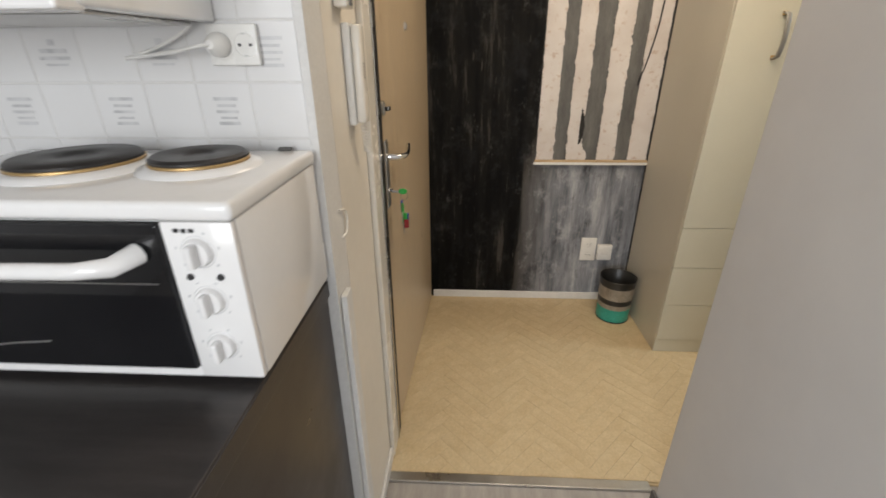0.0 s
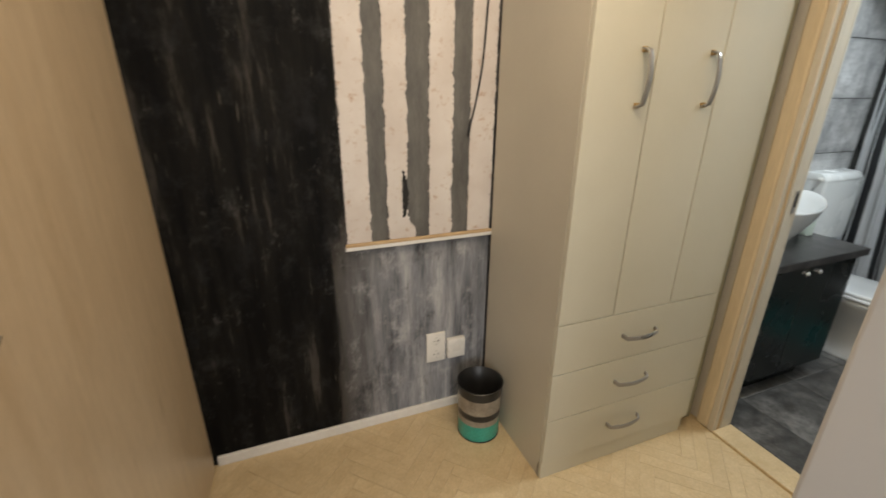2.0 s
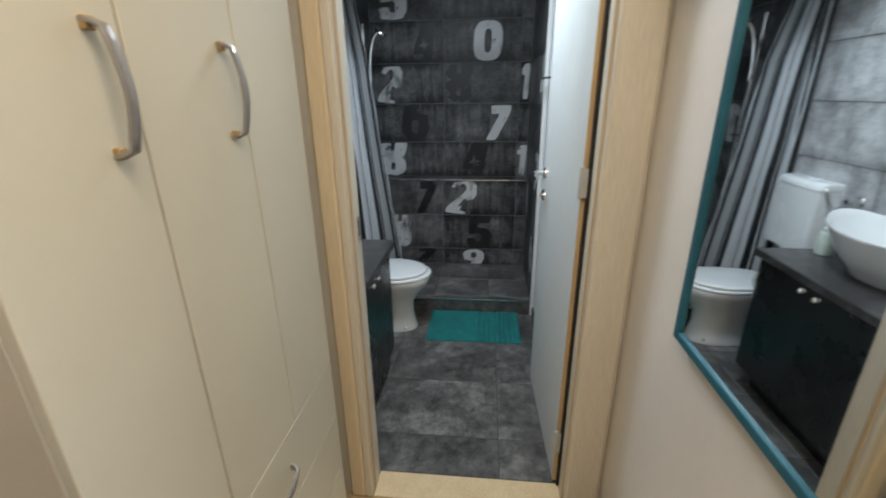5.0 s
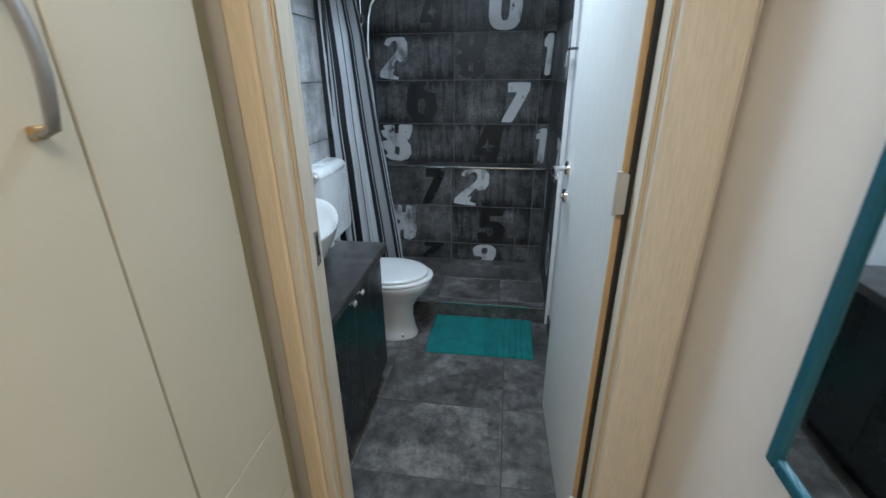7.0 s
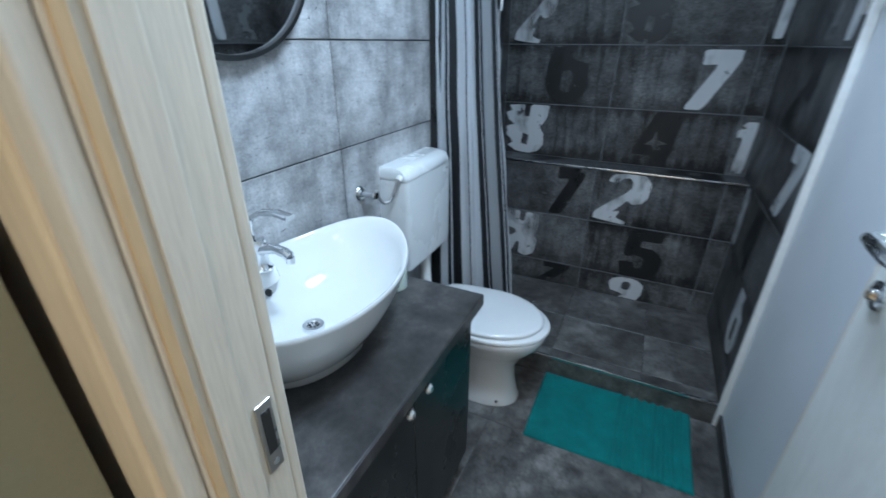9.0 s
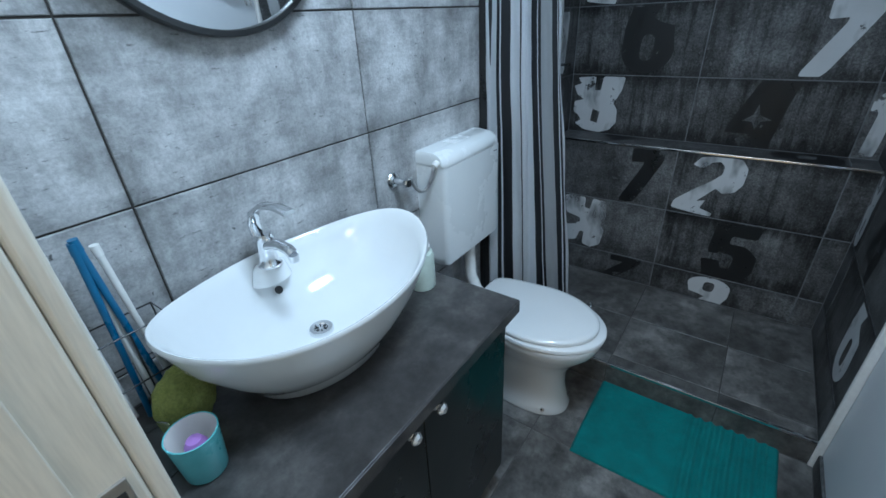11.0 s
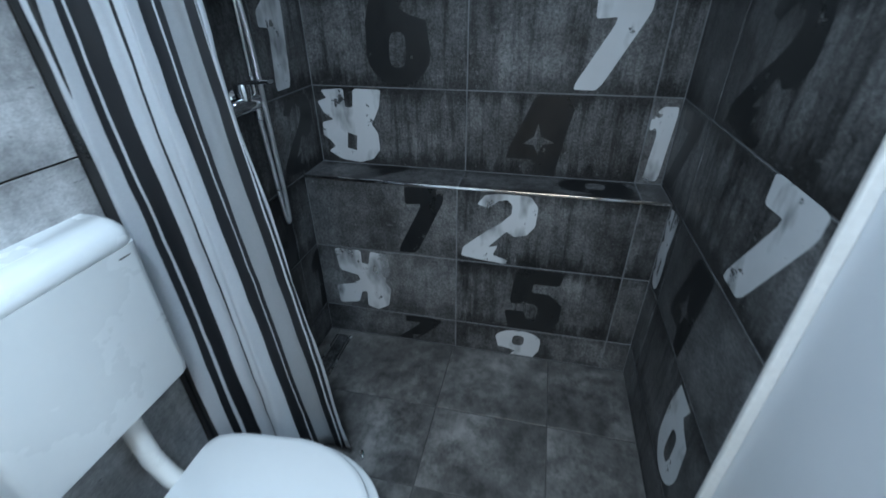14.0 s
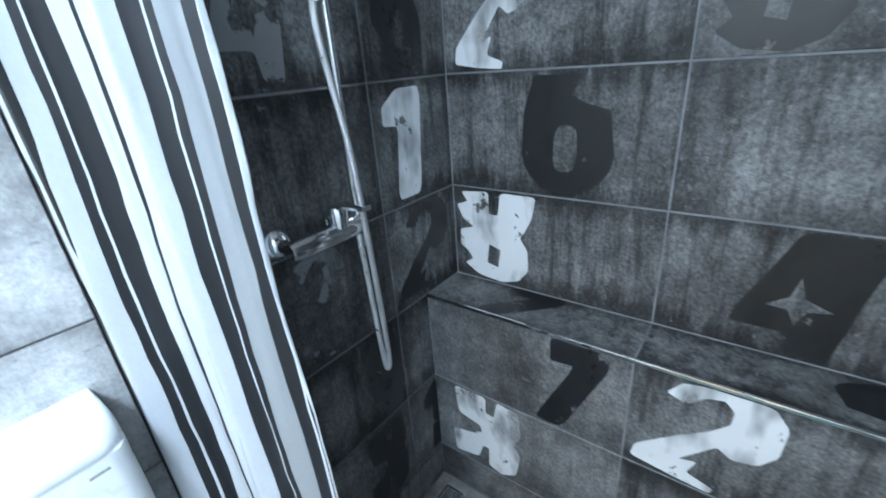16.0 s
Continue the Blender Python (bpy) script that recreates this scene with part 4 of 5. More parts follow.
def mat():
    """A ribbed towelling mat: flat for its one half, ribbed across the other."""
    nx, ny = 56, 150
    bm = bmesh.new()
    top = []
    for j in range(ny + 1):
        row = []
        for i in range(nx + 1):
            x, y = 0.405 * i / nx, 0.615 * j / ny
            z = 0.011 + 0.0007 * noise.noise((x * 40, y * 40, 0)) + 0.002 * noise.noise((x * 5, y * 5, 3))
            if 0.03 < y < 0.29:
                z += 0.0055 * math.sin(2 * math.pi * y / 0.034)
            edge = min(x, 0.405 - x, y, 0.615 - y)
            z -= 0.007 * max(0, 1 - edge / 0.008)
            row.append(bm.verts.new((x + 0.002 * math.sin(9 * y), y + 0.002 * math.sin(11 * x), z)))
        top.append(row)
    for j in range(ny):
        for i in range(nx):
            bm.faces.new((top[j][i], top[j][i + 1], top[j + 1][i + 1], top[j + 1][i]))
    rim = [e for e in bm.edges if e.is_boundary]
    ext = bmesh.ops.extrude_edge_only(bm, edges=rim)
    for q in ext["geom"]:
        if isinstance(q, bmesh.types.BMVert):
            q.co.z = 0.0
    bmesh.ops.recalc_face_normals(bm, faces=bm.faces)
    ob = tagged(part("bath_mat", bm, teal_cloth, soft=180), "teal ribbed towelling bath mat on the floor", "bath mat")
    ob.matrix_world = pose(3.60, 1.822, 0.0125, 0, 0, 0.3)


mat()


def round_mirror():
    e = thing("round_mirror", (3.045, 3.042, 1.675), "round wall mirror with a thin black frame", "mirror")
    part("glass", moved(lathe([(0, 0.018), (0.258, 0.018), (0.258, 0.004), (0, 0.004)], 72), pose(0, 0, 0, 90)), mirror_mat, e, soft=40)
    part("frame", moved(lathe([(0.257, 0.0), (0.268, 0.0), (0.270, 0.003), (0.270, 0.026), (0.268, 0.029), (0.259, 0.029), (0.257, 0.026), (0.257, 0.0)], 72), pose(0, 0, 0, 90)), black_plastic, e, soft=40)


round_mirror()


def hall_mirror():
    e = thing("wall_mirror", (1.36, 1.6225, 0.995), "tall wall mirror with a petrol blue frame", "mirror")
    w, h, f = 0.745, 1.15, 0.021
    part("glass", box(f - 0.004, w - f + 0.004, 0.012, 0.020, f - 0.004, h - f + 0.004), mirror_mat, e)
    part("backing", box(0.01, w - 0.01, 0.0, 0.011, 0.01, h - 0.01), raw_wood, e)
    for x0, x1, z0, z1 in ((0, f, 0, h), (w - f, w, 0, h), (f, w - f, 0, f), (f, w - f, h - f, h)):
        part("frame_bar", box(x0, x1, 0.0, 0.027, z0, z1, 0.004), blue_frame, e)


hall_mirror()


# ---- kitchen corner ----
def cooker():
    e = thing("mini_cooker", (-0.315, 1.120, 1.009), "white tabletop mini oven with two hotplates", "mini oven")
    w, d, h = 0.565, 0.318, 0.287
    part("body", box(0, w, 0.012, d, 0.012, h - 0.026, 0.006, 2), enamel, e, soft=30)
    part("front_panel", box(0.47, w - 0.001, 0.0, 0.0115, 0.014, h - 0.027, 0.003), enamel, e, soft=30)
    part("front_frame", box(0, 0.47, 0.002, 0.0118, 0.012, 0.03, 0.003), enamel, e)
    part("top_plate", box(-0.004, w + 0.004, -0.004, d, h - 0.026, h, 0.009, 4), enamel, e, soft=40)
    glass = part("oven_door", box(0.012, 0.468, -0.004, 0.0115, 0.03, h - 0.03, 0.003), black_glass, e, "black glass oven door")
    part("door_handle", tube([(0.05, -0.005, 0.215), (0.06, -0.04, 0.215), (0.10, -0.048, 0.213), (0.25, -0.05, 0.212), (0.385, -0.048, 0.213), (0.425, -0.04, 0.215), (0.435, -0.005, 0.218)], 0.011, 12, [0.014, 0.013, 0.011, 0.011, 0.011, 0.013, 0.015]), enamel, glass, "white bar handle", 60)
    part("rack_rail", box(0.03, 0.45, -0.0052, -0.0042, 0.172, 0.1735), nickel, glass)
    part("tray_edge", tube([(0.06, -0.0045, 0.05), (0.2, -0.0045, 0.07), (0.26, -0.0045, 0.075)], 0.0012, 6), nickel, glass)
    for z in (0.219, 0.147, 0.072):
        k = part("knob", moved(lathe([(0, 0.010), (0.017, 0.010), (0.019, 0.007), (0.020, 0)], 28), pose(0.513, 0.001, z, 90)), enamel, e, soft=40)
        part("knob_grip", box(0.508, 0.518, -0.024, -0.008, z - 0.016, z + 0.016, 0.003), enamel, k)
        part("knob_ring", moved(ring_bm(0.0225, 0.0008), pose(0.513, 0.0005, z, 90)), tile_print, e)
        for a in range(-130, 131, 52):
            part("scale_mark", box(-0.002, 0.002, -0.0006, 0.0003, -0.0012, 0.0012), tile_print, k).matrix_local = pose(0.513 + 0.029 * math.sin(radians(a)), 0.0, z + 0.029 * math.cos(radians(a)), 0, a)
    for x in (0.494, 0.535):
        part("pilot_light", moved(lathe([(0, 0.004), (0.004, 0.0035), (0.005, 0)], 14), pose(x, 0.0, 0.183, 90)), black_plastic, e, "small dark pilot light")
    for i in range(3):
        part("maker_mark", box(0.487 + 0.010 * i, 0.494 + 0.010 * i, -0.0006, 0.0004, 0.246, 0.2515), black_plastic, e)
    for x, y, r in ((0.428, 0.185, 0.072), (0.235, 0.17, 0.09)):
        ring = part("plate_ring", moved(lathe([(r + 0.022, 0), (r + 0.018, 0.005), (r + 0.006, 0.009), (r - 0.002, 0.009)], 48), pose(x, y, h)), enamel, e, soft=40)
        part("hotplate", moved(lathe([(r, 0.008), (r + 0.001, 0.018), (r - 0.004, 0.022), (r * 0.35, 0.021), (r * 0.3, 0.018), (0, 0.018)], 48), pose(x, y, h)), black_iron, ring, "black cast iron hotplate", 40)
        part("plate_band", moved(lathe([(r + 0.0015, 0.009), (r + 0.003, 0.010), (r + 0.003, 0.013), (r + 0.0015, 0.014)], 48), pose(x, y, h)), edge_brass, ring, "heat-tinted steel band", 40)
    for x in (0.03, w - 0.03):
        for y in (0.04, d - 0.03):
            part("foot", moved(lathe([(0.014, 0), (0.014, 0.013), (0, 0.013)], 16), pose(x, y, 0)), black_plastic, e)
    part("rear_hinge", box(0.505, 0.53, d - 0.014, d - 0.002, h, h + 0.006, 0.002), grey_gap, e)


cooker()
counter = thing("kitchen_counter", (0, 0, 0), "kitchen base cabinet with dark brown side panel", "cabinet")
part("body", box(-1.2, 0.2145, 0.90, 1.454, 0.1, 0.968), panel_dark, counter)
part("side_panel", box(0.215, 0.237, 0.885, 1.454, 0.0, 0.968, 0.002), panel_dark, counter)
part("plinth", box(-1.2, 0.2145, 0.95, 1.40, -0.005, 0.1), panel_dark, counter)
top = thing("kitchen_worktop", (0, 0, 0), "dark wood-look kitchen worktop under the oven", "worktop")
part("slab", box(-1.2, 0.240, 0.863, 1.454, 0.969, 1.008, 0.003, 3), worktop_dark, top)
part("end_strip", box(0.2402, 0.243, 0.863, 1.454, 0.9695, 1.007, 0.001), worktop_dark, top)
part("front_strip", box(-1.2, 0.243, 0.86, 0.8628, 0.9695, 1.007, 0.001), worktop_dark, top)


def cooker_hood():
    e = thing("cooker_hood", (-0.48, 1.16, 1.505), "white flat cooker hood on the tiled wall", "cooker hood")
    part("housing", box(0, 0.59, 0, 0.285, 0.006, 0.13, 0.006, 3), enamel, e, soft=30)
    part("visor", box(0.004, 0.586, -0.03, 0.012, 0.0, 0.02, 0.004), enamel, e)
    for x in (0.03, 0.30):
        part("filter", box(x, x + 0.26, 0.03, 0.26, 0.0, 0.0055, 0.002), nickel, e, "grey metal filter")


cooker_hood()


def double_socket(name, m, w, h, label, holes=((0, 0),), earth=True):
    e = new(name)
    e.matrix_world = m
    tagged(e, label, "socket")
    part("plate", box(-w / 2, w / 2, -0.011, 0, -h / 2, h / 2, 0.003, 3), white_plastic, e, soft=30)
    for x, z in holes:
        well = part("well", moved(lathe([(0.0215, 0.0), (0.0215, 0.0012), (0.019, 0.0015), (0.018, 0.0004), (0, 0.0004)], 28), pose(x, -0.011, z, 90)), white_plastic, e, soft=40)
        for dx in (-0.0095, 0.0095):
            part("pin_hole", moved(lathe([(0.0028, 0), (0.0028, 0.0008), (0, 0.0008)], 12), pose(x + dx, -0.0113, z, 90)), black_plastic, well)
        for dz in (-0.0175, 0.0175):
            part("earth_clip", box(x - 0.003, x + 0.003, -0.0135, -0.011, z + dz - 0.0015, z + dz + 0.0015), nickel, well)
    return e


double_socket("wall_socket", pose(0.137, 1.4445, 1.476), 0.088, 0.066, "white double wall socket on the kitchen tiles", ((-0.019, 0), (0.022, 0)))
plug = thing("plug", (0.116, 1.432, 1.476), "white mains plug with its cable", "plug")
part("plug_body", moved(lathe([(0.019, 0), (0.0195, 0.012), (0.015, 0.024), (0.007, 0.036), (0, 0.037)], 24), pose(0, 0, 0, 90)), white_plastic, plug, soft=40)
part("cable", tube(smooth_line([(0, -0.034, 0), (-0.02, -0.045, -0.003), (-0.06, -0.04, -0.010), (-0.12, -0.025, -0.016), (-0.165, -0.013, -0.020)], 6), 0.0032, 10), white_plastic, plug, soft=60)
part("cable_up", tube(smooth_line([(-0.165, -0.013, -0.020), (-0.1, -0.009, 0.0), (-0.05, -0.008, 0.025), (-0.035, -0.008, 0.045)], 6), 0.0025, 10), white_plastic, plug, soft=60)


def intercom():
    e = thing("intercom", (0.2625, 1.684, 1.41), "cream wall intercom with handset and coiled cord", "intercom")
    part("base", box(0, 0.018, -0.006, 0.05, -0.105, 0.115, 0.005, 3), white_plastic, e, soft=30)
    hs = part("handset", box(0.0185, 0.040, 0.0, 0.047, -0.102, 0.112, 0.007, 3), gloss_cream, e, "cream handset", 40)
    for i in range(6):
        part("speaker_slot", box(0.0395, 0.0406, 0.012, 0.030, 0.0 + 0.006 * i, 0.002 + 0.006 * i), grey_gap, hs)
    pts = []
    for i in range(150):
        t = i / 149
        a = t * 2 * math.pi * 16
        pts.append((0.025 + 0.006 * math.cos(a), 0.03 + 0.006 * math.sin(a) + 0.035 * t, -0.108 - 0.07 * math.sin(math.pi * 0.62 * t)))
    part("cord", tube(pts, 0.0016, 6), gloss_cream, e, "coiled cream cord", 60)


intercom()
chime = thing("door_chime", (0.2625, 1.665, 1.605), "small cream door chime box", "door chime")
part("case", box(0, 0.03, -0.03, 0.035, -0.055, 0.09, 0.005, 3), gloss_cream, chime, soft=30)
part("clip", box(0.0295, 0.0335, -0.012, 0.006, -0.05, -0.038, 0.001), grey_gap, chime)
tagged(part("loop_of_wire", tube([(0.2625, 1.523, 1.145)] + arc((0.268, 1.527, 1.113), 0.032, 80, -70, 10, "yz") + [(0.2625, 1.525, 1.08)], 0.003, 8), gloss_cream, soft=60), "short cream wire loop on the wall", "wire")


# ---- hall ----
def keys():
    e = thing("key_bunch", (0.286, 2.05, 1.03), "bunch of keys with green and blue tags in the lock", "keys")
    part("key_in_lock", box(-0.004, 0.03, -0.0012, 0.0012, -0.004, 0.004, 0.0008), nickel, e)
    part("green_head", moved(lathe([(0, 0.003), (0.011, 0.003), (0.013, 0), (0.011, -0.003), (0, -0.003)], 20, 1.2, 0.8), pose(0.042, 0, 0.001, 90, 0, 0)), green_plastic, e, "green key head")
    part("ring", moved(ring_bm(0.014, 0.001), pose(0.045, 0.004, -0.018, 90, 0, 40)), chrome, e)
    for i, (dy, dz, mt, tag, r) in enumerate(((0.012, -0.055, blue_plastic, "blue key tag", 0.016), (-0.004, -0.06, green_plastic, "green key tag", 0.015), (0.006, -0.10, green_plastic, "green key tag", 0.017), (0.03, -0.105, blue_plastic, "blue key tag", 0.013), (-0.008, -0.115, red_plastic, "dark red key tag", 0.012))):
        part("key_tag", moved(box(-0.003, 0.003, -r * 0.7, r * 0.7, -r * 1.3, r * 1.3, 0.0025), pose(0.035 + 0.004 * i, dy, dz, 0, 0, 25 * i)), mt, e, tag)
    for dy, dz, a in ((0.0, -0.135, 10), (0.02, -0.125, -14), (0.012, -0.075, 25), (-0.014, -0.09, -8)):
        part("key", moved(box(-0.001, 0.001, -0.004, 0.004, -0.024, 0.02, 0.0006), pose(0.040, dy, dz, a)), nickel, e)


keys()


def bin_():
    e = thing("waste_bin", (1.45, 2.90, 0.0), "round metal waste bin striped in teal, black and grey", "waste bin")
    teal = surface("worn_teal_paint", (0.03, 0.33, 0.25), (0.06, 0.42, 0.33), 0.35, 12, 80, 0.2, speck=0.3)
    zinc = surface("scratched_zinc", (0.30, 0.27, 0.23), (0.48, 0.44, 0.38), 0.38, 14, 80, 0.2, metal=0.4, speck=0.4)
    r0, r1, hh = 0.092, 0.100, 0.268
    rad = lambda z: r0 + (r1 - r0) * z / hh
    for name, z0, z1, mt, tag in (("teal_band", 0.004, 0.088, teal, "teal painted band"), ("lower_band", 0.088, 0.118, zinc, "grey zinc band"), ("black_band", 0.118, 0.150, black_plastic, "black painted band"), ("upper_band", 0.150, 0.225, zinc, "grey zinc band"), ("black_rim", 0.225, hh, black_plastic, "black rim")):
        part(name, lathe([(rad(z0), z0), (rad(z1), z1)], 48), mt, e, tag, 180)
    part("liner", lathe([(rad(hh), hh), (rad(hh) + 0.003, hh + 0.002), (rad(hh), hh + 0.004), (rad(hh) - 0.004, hh), (r0 - 0.004, 0.008), (0, 0.008)], 48), black_plastic, e, "black inside", 60)
    part("foot_ring", lathe([(r0 + 0.001, 0.008), (r0 + 0.003, 0.004), (r0 + 0.001, 0.0), (0, 0.0)], 48), black_plastic, e, soft=60)
    for i, (x, y, a) in enumerate(((0.02, -0.01, 20), (-0.03, 0.02, 70), (0.0, 0.03, -30))):
        part("litter", moved(box(-0.03, 0.03, -0.012, 0.012, 0.0, 0.012, 0.004), pose(x, y, 0.010 + 0.012 * i, 10 * i, 6, a)), raw_wood, e, "brown scrap of paper")


bin_()
double_socket("wall_socket", pose(1.311, 3.0995, 0.355), 0.092, 0.152, "white double wall socket on the dark wall", ((0, 0.035), (0, -0.035)))
jb = thing("junction_box", (1.407, 3.0995, 0.34), "small white junction box beside the socket", "junction box")
part("case", box(-0.043, 0.043, -0.03, 0, -0.048, 0.05, 0.004, 3), white_plastic, jb, soft=30)
part("rocker", box(-0.02, 0.02, -0.0325, -0.03, -0.012, 0.012, 0.001), white_plastic, jb)


def ragged(x0, x1, z0, z1, y0, y1, seed, notch=None):
    """A board between z0 and z1 with torn long edges."""
    nz = 320
    rings = []
    for j in range(nz + 1):
        z = z0 + (z1 - z0) * j / nz
        a = x0 + 0.006 * noise.noise((seed, z * 26, 0)) + 0.006 * noise.noise((seed, z * 120, 4))
        b = x1 + 0.006 * noise.noise((seed, z * 26, 9)) + 0.006 * noise.noise((seed, z * 120, 7))
        if notch:
            b += notch(z)
        rings.append([(a, y1, z), (a, y0, z), (b, y0, z), (b, y1, z)])
    return loft(rings)


boards = thing("striped_panel", (0, 0, 0), "old white boards with bare grey strips above a broken ledge", "wall panel")
part("backing", box(0.94, 1.563, 3.094, 3.0995, 0.905, 2.2), grey_gap, boards, "bare grey backing")
dip = lambda z: 0.028 * math.exp(-((z - 0.93) / 0.05) ** 2) - 0.022 * math.exp(-((z - 1.09) / 0.06) ** 2)
for i, (x0, x1, nf) in enumerate(((0.943, 1.038, None), (1.108, 1.192, dip), (1.281, 1.377, None), (1.452, 1.556, None))):
    part("white_board", ragged(x0, x1, 0.912, 2.2, 3.0885, 3.094, i * 7.3, nf), old_white, boards, "old white painted board")
scorch = surface("black_scorch", (0.006, 0.006, 0.006), (0.03, 0.028, 0.026), 0.8, 20, 90, 0.3)
part("scorch_mark", ragged(1.168, 1.192, 1.0, 1.19, 3.0875, 3.0884, 55.0, lambda z: -0.018 * ((z - 1.09) / 0.1) ** 2), scorch, boards, "black scorched patch")
part("ledge", box(0.932, 1.566, 3.078, 3.0995, 0.884, 0.899, 0.002), skirt_white, boards, "white painted ledge edge")
part("splintered_edge", box(0.934, 1.566, 3.0775, 3.0935, 0.899, 0.911, 0.003), raw_wood, boards, "raw broken wood edge")
# Black strip drawn as the shadow line where the wardrobe meets the wall.
part("shadow_batten", box(1.5615, 1.5665, 3.08, 3.0995, 0.05, 2.2, 0.0005), black_plastic, boards, "narrow black strip for the shadow line beside the wardrobe")
cord = thing("hanging_cord", (1.47, 3.078, 1.3), "black cord hanging before the white boards", "cord")
part("cord", tube(smooth_line([(0.055, 0.004, 0.85), (0.03, 0.0, 0.40), (0.018, 0.0, 0.25), (-0.012, 0.0, 0.09), (-0.02, 0.0, 0.07)], 6), 0.0038, 8), black_plastic, cord, soft=60)
part("toggle", tube([(-0.019, 0, 0.075), (-0.026, 0, 0.04), (-0.03, 0, 0.005)], 0.0055, 10, [0.004, 0.0058, 0.005]), black_plastic, cord, soft=60)
wb = thing("wall_box", (2.28, 1.6225, 1.80), "small white framed box on the hall wall", "box")
part("frame", box(-0.09, 0.09, 0, 0.035, -0.075, 0.12, 0.004, 3), white_plastic, wb, soft=30)
part("front", box(-0.07, 0.07, 0.0345, 0.038, -0.055, 0.10, 0.002), gloss_cream, wb)

# ---- on the vanity and round the shower ----
soap = thing("soap_dispenser", (3.295, 2.815, 0.772), "pale green pump soap dispenser on the vanity", "soap dispenser")
part("bottle", lathe([(0, 0), (0.033, 0), (0.037, 0.004), (0.037, 0.095), (0.033, 0.106), (0.016, 0.112), (0.015, 0.12)], 32), soap_bottle, soap, soft=40)
part("collar", moved(lathe([(0.026, 0), (0.027, 0.012), (0.018, 0.02), (0.008, 0.022), (0.007, 0.045), (0, 0.045)], 28), pose(0, 0, 0.113)), white_plastic, soap, soft=40)
part("pump_head", moved(box(-0.052, 0.014, -0.012, 0.012, 0.152, 0.166, 0.005, 3), pose(0, 0, 0, 0, 0, 25)), white_plastic, soap, soft=30)
cup = thing("tumbler", (2.662, 2.785, 0.772), "aqua plastic tumbler with a lilac thing inside", "tumbler")
part("wall", lathe([(0, 0), (0.030, 0), (0.033, 0.004), (0.040, 0.088), (0.0405, 0.09), (0.038, 0.09)], 36), aqua_plastic, cup, soft=40)
part("inside", lathe([(0.038, 0.09), (0.031, 0.006), (0, 0.006)], 36), white_plastic, cup, "white inside", 40)
part("lilac_stopper", moved(lathe([(0, 0), (0.014, 0.002), (0.018, 0.012), (0.012, 0.024), (0, 0.028)], 20), pose(0, 0.004, 0.045)), lilac, cup, "lilac rubber stopper", 40)
clear = thing("clear_cup", (2.618, 2.845, 0.772), "empty clear plastic cup on the vanity", "cup")
clear_mat, n, l, p = special("clear_plastic")
p.inputs["Transmission Weight"].default_value, p.inputs["Roughness"].default_value, p.inputs["IOR"].default_value = 1.0, 0.06, 1.3
p.inputs["Base Color"].default_value = (0.93, 0.96, 0.96, 1)
part("wall", lathe([(0, 0), (0.026, 0), (0.034, 0.075), (0.035, 0.077), (0.033, 0.076), (0.0252, 0.002), (0, 0.002)], 32), clear_mat, clear, soft=40)
sp_bm = bmesh.new()
bmesh.ops.create_icosphere(sp_bm, subdivisions=4, radius=1.0)
for q in sp_bm.verts:
    k = 1 + 0.10 * noise.noise(q.co * 3) + 0.05 * noise.noise(q.co * 9)
    q.co = Vector((q.co.x * 0.045 * k, q.co.y * 0.03 * k, (q.co.z * 0.055 * k) * (1 if q.co.z > -0.6 else 0.95)))
zmin = min(q.co.z for q in sp_bm.verts)
for q in sp_bm.verts:
    q.co.z -= zmin
sponge = tagged(part("bath_sponge", sp_bm, moss_sponge, soft=180), "olive green bath sponge beside the washbasin", "sponge")
sponge.matrix_world = pose(2.70, 2.89, 0.772, 0, 0, 20) @ Matrix.Scale(1.25, 4)
basket = thing("wire_basket", (2.66, 2.985, 0.772), "black wire basket of brushes on the vanity", "basket")
for z in (0.004, 0.10, 0.20):
    part("wire", tube([(-0.06, -0.03, z), (0.085, -0.03, z), (0.085, 0.04, z), (-0.06, 0.04, z), (-0.06, -0.03, z)], 0.0016, 6), black_plastic, basket)
for x, y in ((-0.06, -0.03), (0.085, -0.03), (0.085, 0.04), (-0.06, 0.04), (0.02, -0.03), (0.02, 0.04)):
    part("upright", tube([(x, y, 0.0), (x, y, 0.20)], 0.0016, 6), black_plastic, basket)
for i, (x, y, lx, hgt, mt, tag) in enumerate(((0.0, 0.0, 0.012, 0.345, brush_blue, "blue"), (0.022, 0.01, -0.008, 0.33, white_plastic, "white"), (-0.02, 0.02, -0.006, 0.34, white_plastic, "white"), (0.042, 0.0, -0.025, 0.35, brush_blue, "blue"), (-0.04, -0.01, 0.0, 0.30, brush_blue, "blue"), (0.062, 0.02, -0.02, 0.325, white_plastic, "white"))):
    st = thing("brush_stick", (2.66 + x, 2.985 + y, 0.775), tag + " plastic stick standing in the wire basket", "brush", "sticks in the basket")
    part("stick", tube([(0, 0, 0), (lx * 0.5, 0.0, hgt * 0.5), (lx, 0.003, hgt)], 0.006, 10, [0.006, 0.0055, 0.0065]), mt, st, soft=60)
    part("cap", tube([(lx, 0.003, hgt), (lx * 1.06, 0.003, hgt * 1.06)], 0.0075, 10), mt, st, soft=60)
brush = thing("toilet_brush", (3.70, 2.975, 0.013), "black toilet brush in its holder", "toilet brush")
part("holder", lathe([(0, 0), (0.045, 0), (0.048, 0.006), (0.046, 0.20), (0.044, 0.202), (0.039, 0.195), (0, 0.19)], 28), black_plastic, brush, soft=40)
